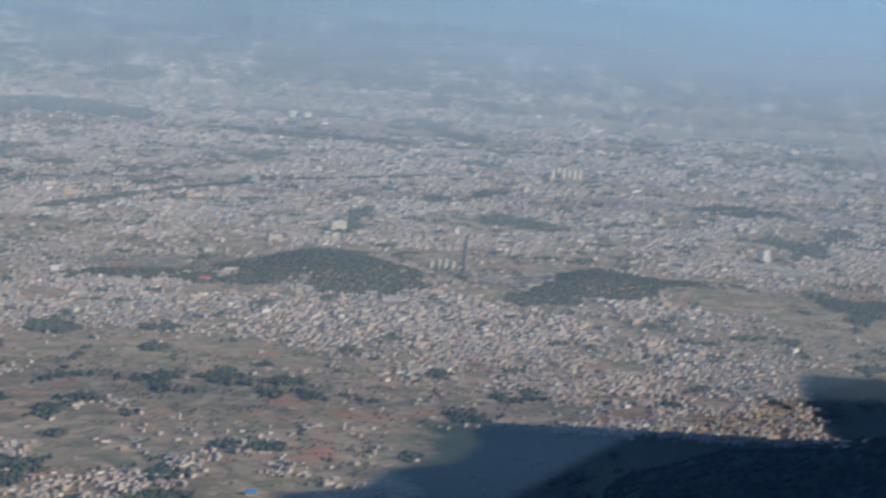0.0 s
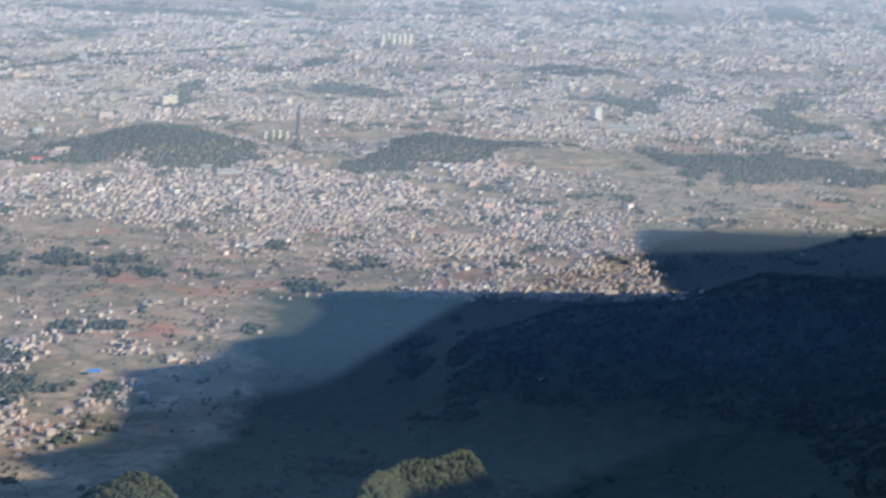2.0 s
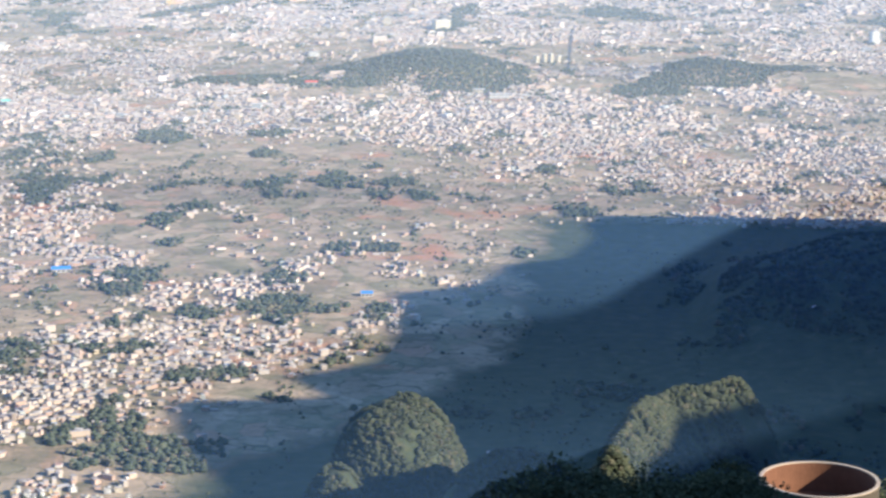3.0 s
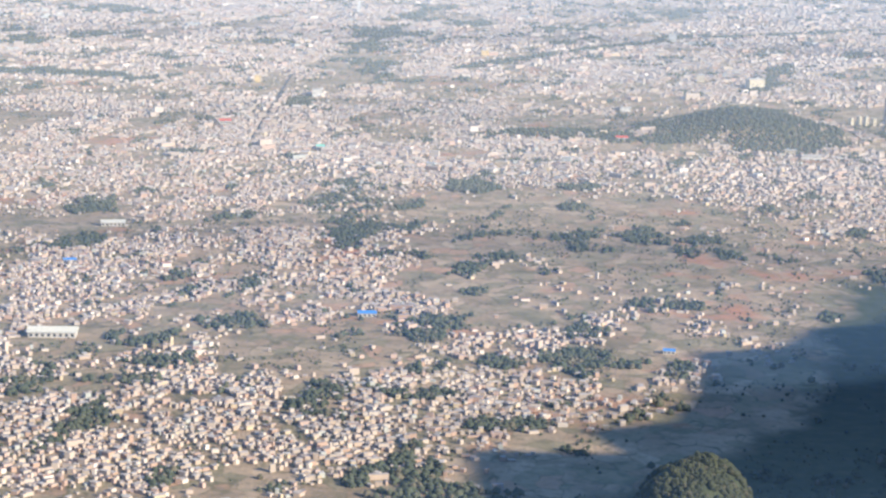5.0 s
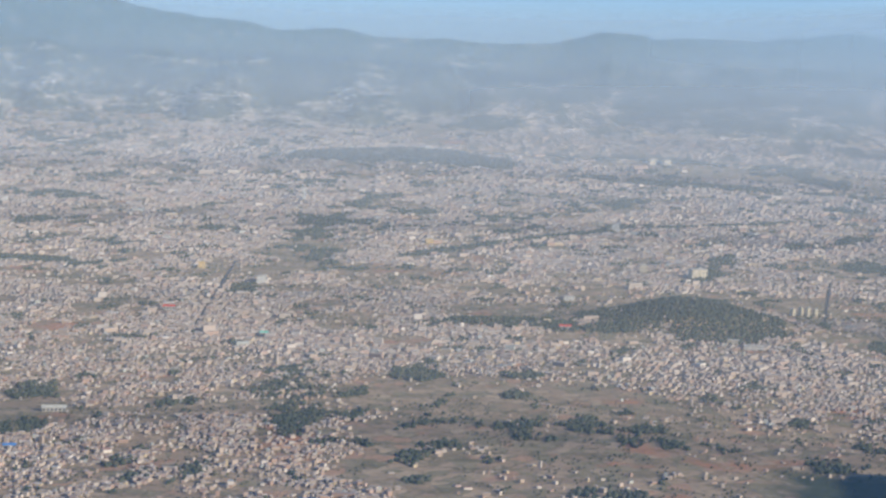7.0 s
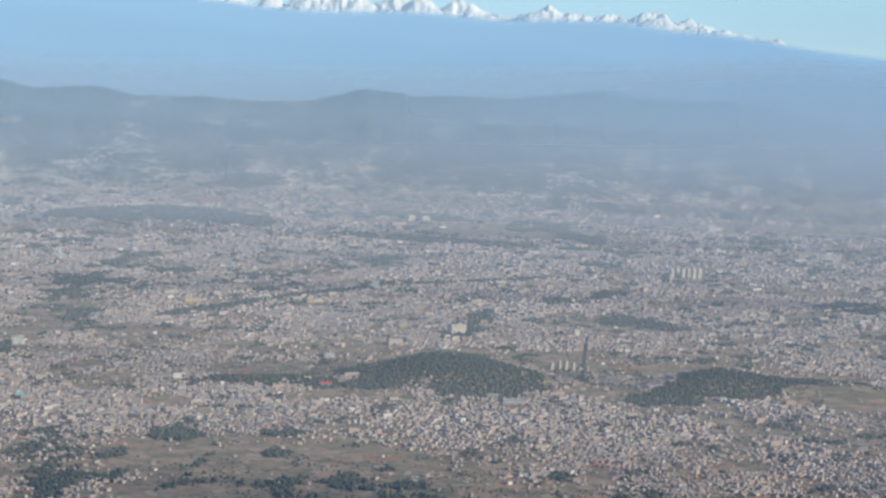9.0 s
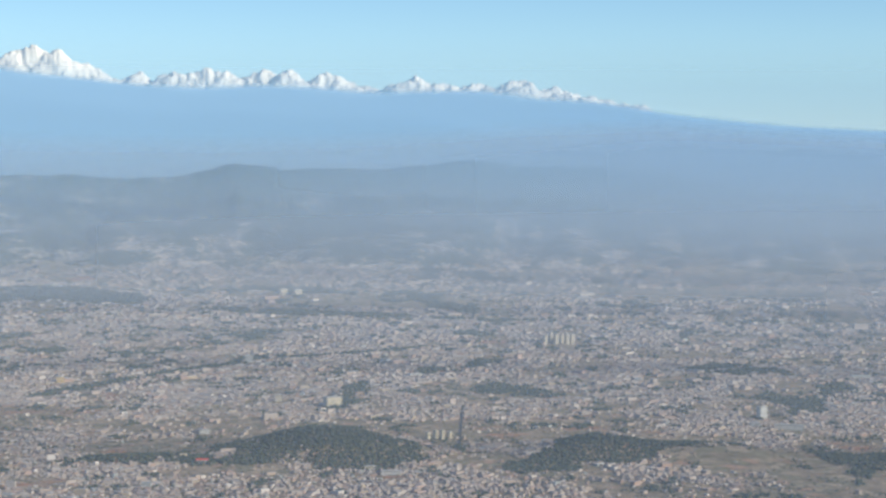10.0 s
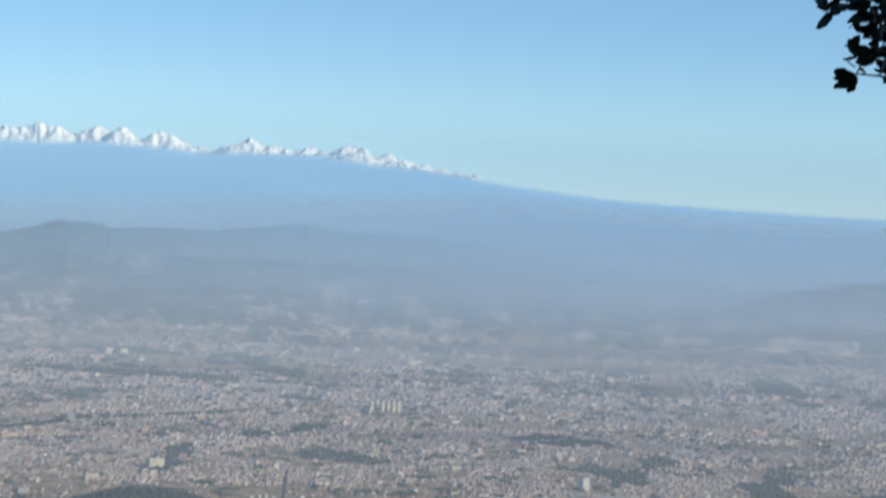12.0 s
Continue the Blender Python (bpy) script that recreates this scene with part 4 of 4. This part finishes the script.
# bearing and elevation of each crown's top, distance, kind
SLOPE_TREES = [(-2.9, -17.85, 80, 1), (-2.3, -17.6, 82, 2), (-1.7, -17.25, 84, 0), (-1.2, -17.2, 86, 1), (-0.6, -17.5, 83, 3), (0.0, -17.55, 80, 2),
               (0.5, -17.75, 85, 0), (1.0, -17.45, 88, 1), (1.5, -17.4, 84, 3), (2.0, -17.3, 86, 2), (2.45, -16.75, 90, 1), (2.8, -17.3, 88, 0), (3.1, -17.6, 84, 3),
               (5.75, -17.35, 112, 2), (6.7, -17.5, 112, 0), (7.2, -17.7, 110, 1), (8.1, -17.9, 108, 2), (0.8, -18.2, 76, 2), (3.75, -18.0, 91, 1), (4.3, -18.3, 92, 3), (5.0, -18.5, 93, 2), (-0.9, -18.2, 75, 1), (2.2, -18.1, 76, 0)]


def slope_trees():
    sizes = ((9.5, 2.2), (11, 1.9), (8.5, 2.4), (10, 2.6))
    kinds = [slope_tree(50 + k, *z) for k, z in enumerate(sizes)]
    used = set()
    for b, e, far, k in SLOPE_TREES:
        d = aim(b, e)
        p = EYE + d * (far / math.hypot(d.x, d.y))
        ground_z = on_ground(p.x, p.y)
        scale = max(0.6, min(1.6, (p.z - ground_z + 0.4) / sizes[k][0]))
        m = pose(p.x, p.y, p.z - 0.75 - sizes[k][0] * scale, 0, 0, b * 97)
        t = kinds[k] if k not in used else copy_thing(kinds[k], m)
        used.add(k)
        t.matrix_basis = m @ Matrix.Diagonal((scale, scale, scale, 1))
        tagged(t, "dark bushy evergreen tree on the steep slope", "tree", "trees on the slope")


slope_trees()


# ---- round terrace and red-roofed pavilions ----
TERRACOTTA = plain("terracotta_paving", (0.12, 0.052, 0.03), (0.17, 0.078, 0.045), 1.5)
COPING = plain("pale_coping", (0.36, 0.28, 0.22), (0.45, 0.36, 0.28), 3)


def ring(bm, r0, r1, z0, z1, n=64):
    """A ring with a square section."""
    v = [[bm.verts.new((math.cos(a) * r, math.sin(a) * r, z)) for r, z in ((r0, z0), (r1, z0), (r1, z1), (r0, z1))] for a in (i * 2 * math.pi / n for i in range(n))]
    for a, b in zip(v, v[1:] + v[:1]):
        for i in range(4):
            bm.faces.new((a[i], b[i], b[(i + 1) % 4], a[(i + 1) % 4]))
    bmesh.ops.recalc_face_normals(bm, faces=bm.faces)
    return bm


def round_terrace():
    d = aim(4.75, -17.5)
    p = EYE + d * (100 / math.hypot(d.x, d.y))
    top = new("round_terrace")
    top.matrix_basis = pose(p.x, p.y, p.z) @ Matrix.Diagonal((0.86, 0.86, 0.86, 1))
    tagged(top, "round terracotta-paved terrace with a low pale-edged wall", "terrace")
    deep = p.z - on_ground(p.x, p.y) + 2.5
    bm = bmesh.new()
    bmesh.ops.create_cone(bm, cap_ends=True, segments=64, radius1=3.0, radius2=3.0, depth=deep, matrix=pose(0, 0, -1.7 - deep / 2))
    part("base", bm, CONCRETE, top)
    bm = bmesh.new()
    bmesh.ops.create_cone(bm, cap_ends=True, segments=64, radius1=2.95, radius2=2.95, depth=0.06, matrix=pose(0, 0, -1.66))
    part("floor", bm, TERRACOTTA, top)
    part("parapet", ring(bmesh.new(), 2.98, 3.07, -1.9, -0.05), TERRACOTTA, top)
    # the outer face is darker than the terracotta inside
    part("outer_wall", ring(bmesh.new(), 3.074, 3.14, -1.9, -0.05), BARK, top, "dark brown outer face")
    part("coping", ring(bmesh.new(), 2.97, 3.16, -0.046, 0.02), COPING, top)


round_terrace()


def pavilion(bearing, elevation, far, w, d, turn, label, sheet=None):
    sheet = sheet or REDSHEET
    a = aim(bearing, elevation)
    p = EYE + a * (far / math.hypot(a.x, a.y))
    top = new("pavilion")
    g = on_ground(p.x, p.y)
    tall = p.z - g - 0.8
    top.matrix_basis = pose(p.x, p.y, g, 0, 0, turn)
    tagged(top, label, "pavilion", "pavilions by the terrace")
    part("plinth", box(bmesh.new(), 0, 0, -1.5, w, d, 1.8), CONCRETE, top)
    for sx in (-1, 1):
        for sy in (-1, 1):
            part("post", box(bmesh.new(), sx * w * 0.42, sy * d * 0.42, 0.304, 0.16, 0.16, tall - 0.31), CONCRETE, top)
    bm = bmesh.new()
    x, y, h, e = w * 0.58, d * 0.6, tall, 0.07
    for z in (0, e):
        v = [bm.verts.new(c) for c in ((-x, -y, h + z), (x, -y, h + z), (x, y, h + z), (-x, y, h + z), (-x, 0, h + d * 0.3 + z), (x, 0, h + d * 0.3 + z))]
        bm.faces.new((v[0], v[1], v[5], v[4]))
        bm.faces.new((v[2], v[3], v[4], v[5]))
    part("roof", bm, sheet, top)
    part("ridge_cap", box(bmesh.new(), 0, 0, h + d * 0.3 + e - 0.02, x * 2, 0.2, 0.07), sheet, top)
    for k in range(9):
        bm = bmesh.new()
        g0 = -x + 2 * x * k / 8
        tube(bm, [Vector((g0, -y, h + e + 0.02)), Vector((g0, 0, h + d * 0.3 + e + 0.02))], [0.03, 0.03], 4)
        part("seam", bm, sheet, top)


pavilion(5.95, -17.83, 94, 1.5, 1.3, 10, "small open kiosk with a pale sheet roof beside the terrace", PALESHEET)
pavilion(10.2, -16.78, 96, 2.2, 2.6, 28, "small open pavilion with a bright red roof")
pavilion(11.1, -17.35, 92, 2.4, 2.6, 34, "open pavilion with a red sheet roof on posts")


# ---- the tree beside the look-out ----
DARKLEAF = varied("leathery_leaves", [(0.0, (0.02, 0.028, 0.014)), (0.4, (0.03, 0.04, 0.018)), (0.8, (0.045, 0.055, 0.025))], 0.55, 0.1)
# bearing and elevation of the branch tips
TIPS = [(13.95, -3.3), (14.35, -4.5), (14.6, -5.3), (15.35, -6.1), (15.0, -2.6), (15.35, -1.7), (15.7, 0.3), (14.75, -8.5), (14.65, -9.9), (15.1, -11.6), (15.0, -12.6),
        (15.5, -10.6), (15.6, -4.0), (15.9, -7.1), (11.35, 5.7), (12.0, 4.1), (13.1, 5.6), (14.6, 5.2), (16.4, -2.8), (16.6, -5.0), (16.4, -8.6), (16.2, -12.0), (16.9, -0.4), (16.8, 2.6), (17.5, -10), (13.7, 4.9), (12.7, 6.4), (14.0, 6.3), (13.2, 7.2), (12.3, 4.55), (12.1, 5.0), (12.45, 5.15), (12.2, 5.6), (11.8, 5.9), (12.6, 5.7)]
TIPS += [(15.25 + (k * 0.618 % 1) * 2.4, -1.6 - 5.2 * (k * 0.381 % 1)) for k in range(30)] + [(15.35 + (k * 0.618 % 1) * 2.2, -8.4 - 5.6 * (k * 0.381 % 1)) for k in range(32)]


def lookout_tree():
    r = random.Random(5)
    top = new("evergreen_tree")
    base = Vector((3.0, 7.1, on_ground(3.0, 7.1) - 0.2))
    tagged(top, "dark silhouetted evergreen tree with leathery leaves", "tree")
    trunk = [base, base + Vector((0.05, 0, 2.2)), base + Vector((-0.08, 0.1, 4.4)), base + Vector((-0.02, 0.05, 6.6)), base + Vector((0.1, 0, 9.0))]
    part("trunk", tube(bmesh.new(), trunk, [0.17, 0.14, 0.11, 0.08, 0.03], 10), BARK, top)
    bm = bmesh.new()
    for b, e in TIPS:
        tip = EYE + aim(b, e) * r.uniform(7.1, 7.8)
        f = min(0.97, max(0.25, (tip.z - base.z - 0.35) / 9.0))
        root = base.lerp(trunk[-1], f)
        mid = root.lerp(tip, 0.55) + Vector((0, 0, 0.14))
        pts = [root, root.lerp(mid, 0.5) + Vector((0, 0, 0.05)), mid, mid.lerp(tip, 0.6) + rand_dir(r) * 0.03, tip]
        part("branch", tube(bmesh.new(), pts, [0.03, 0.02, 0.012, 0.007, 0.003], 6), BARK, top)
        away = (tip - root).normalized()
        whorls = [(tip, away, 8)]
        for k in range(13):
            t = 0.38 + 0.6 * k / 13
            at = root.lerp(tip, t) + Vector((0, 0, 0.14 * (1 - abs(t - 0.55) * 2)))
            d = (away * 0.7 + rand_dir(r)).normalized()
            end = at + d * r.uniform(0.06, 0.2) * (1.25 - t)
            tube(bm_twigs, [at, at.lerp(end, 0.5), end], [0.005, 0.004, 0.0025], 4)
            whorls.append((end, d, 11))
        for at, d, n in whorls:
            for _ in range(n):
                along = (d * 0.55 + rand_dir(r)).normalized()
                side = along.cross(rand_dir(r)).normalized()
                size = r.uniform(0.045, 0.08)
                leaf(bm, at + rand_dir(r) * 0.03, along, side, size, size * 0.58)
    part("crown", bm, DARKLEAF, top)
    part("twig_spray", bm_twigs, BARK, top)


bm_twigs = bmesh.new()
lookout_tree()
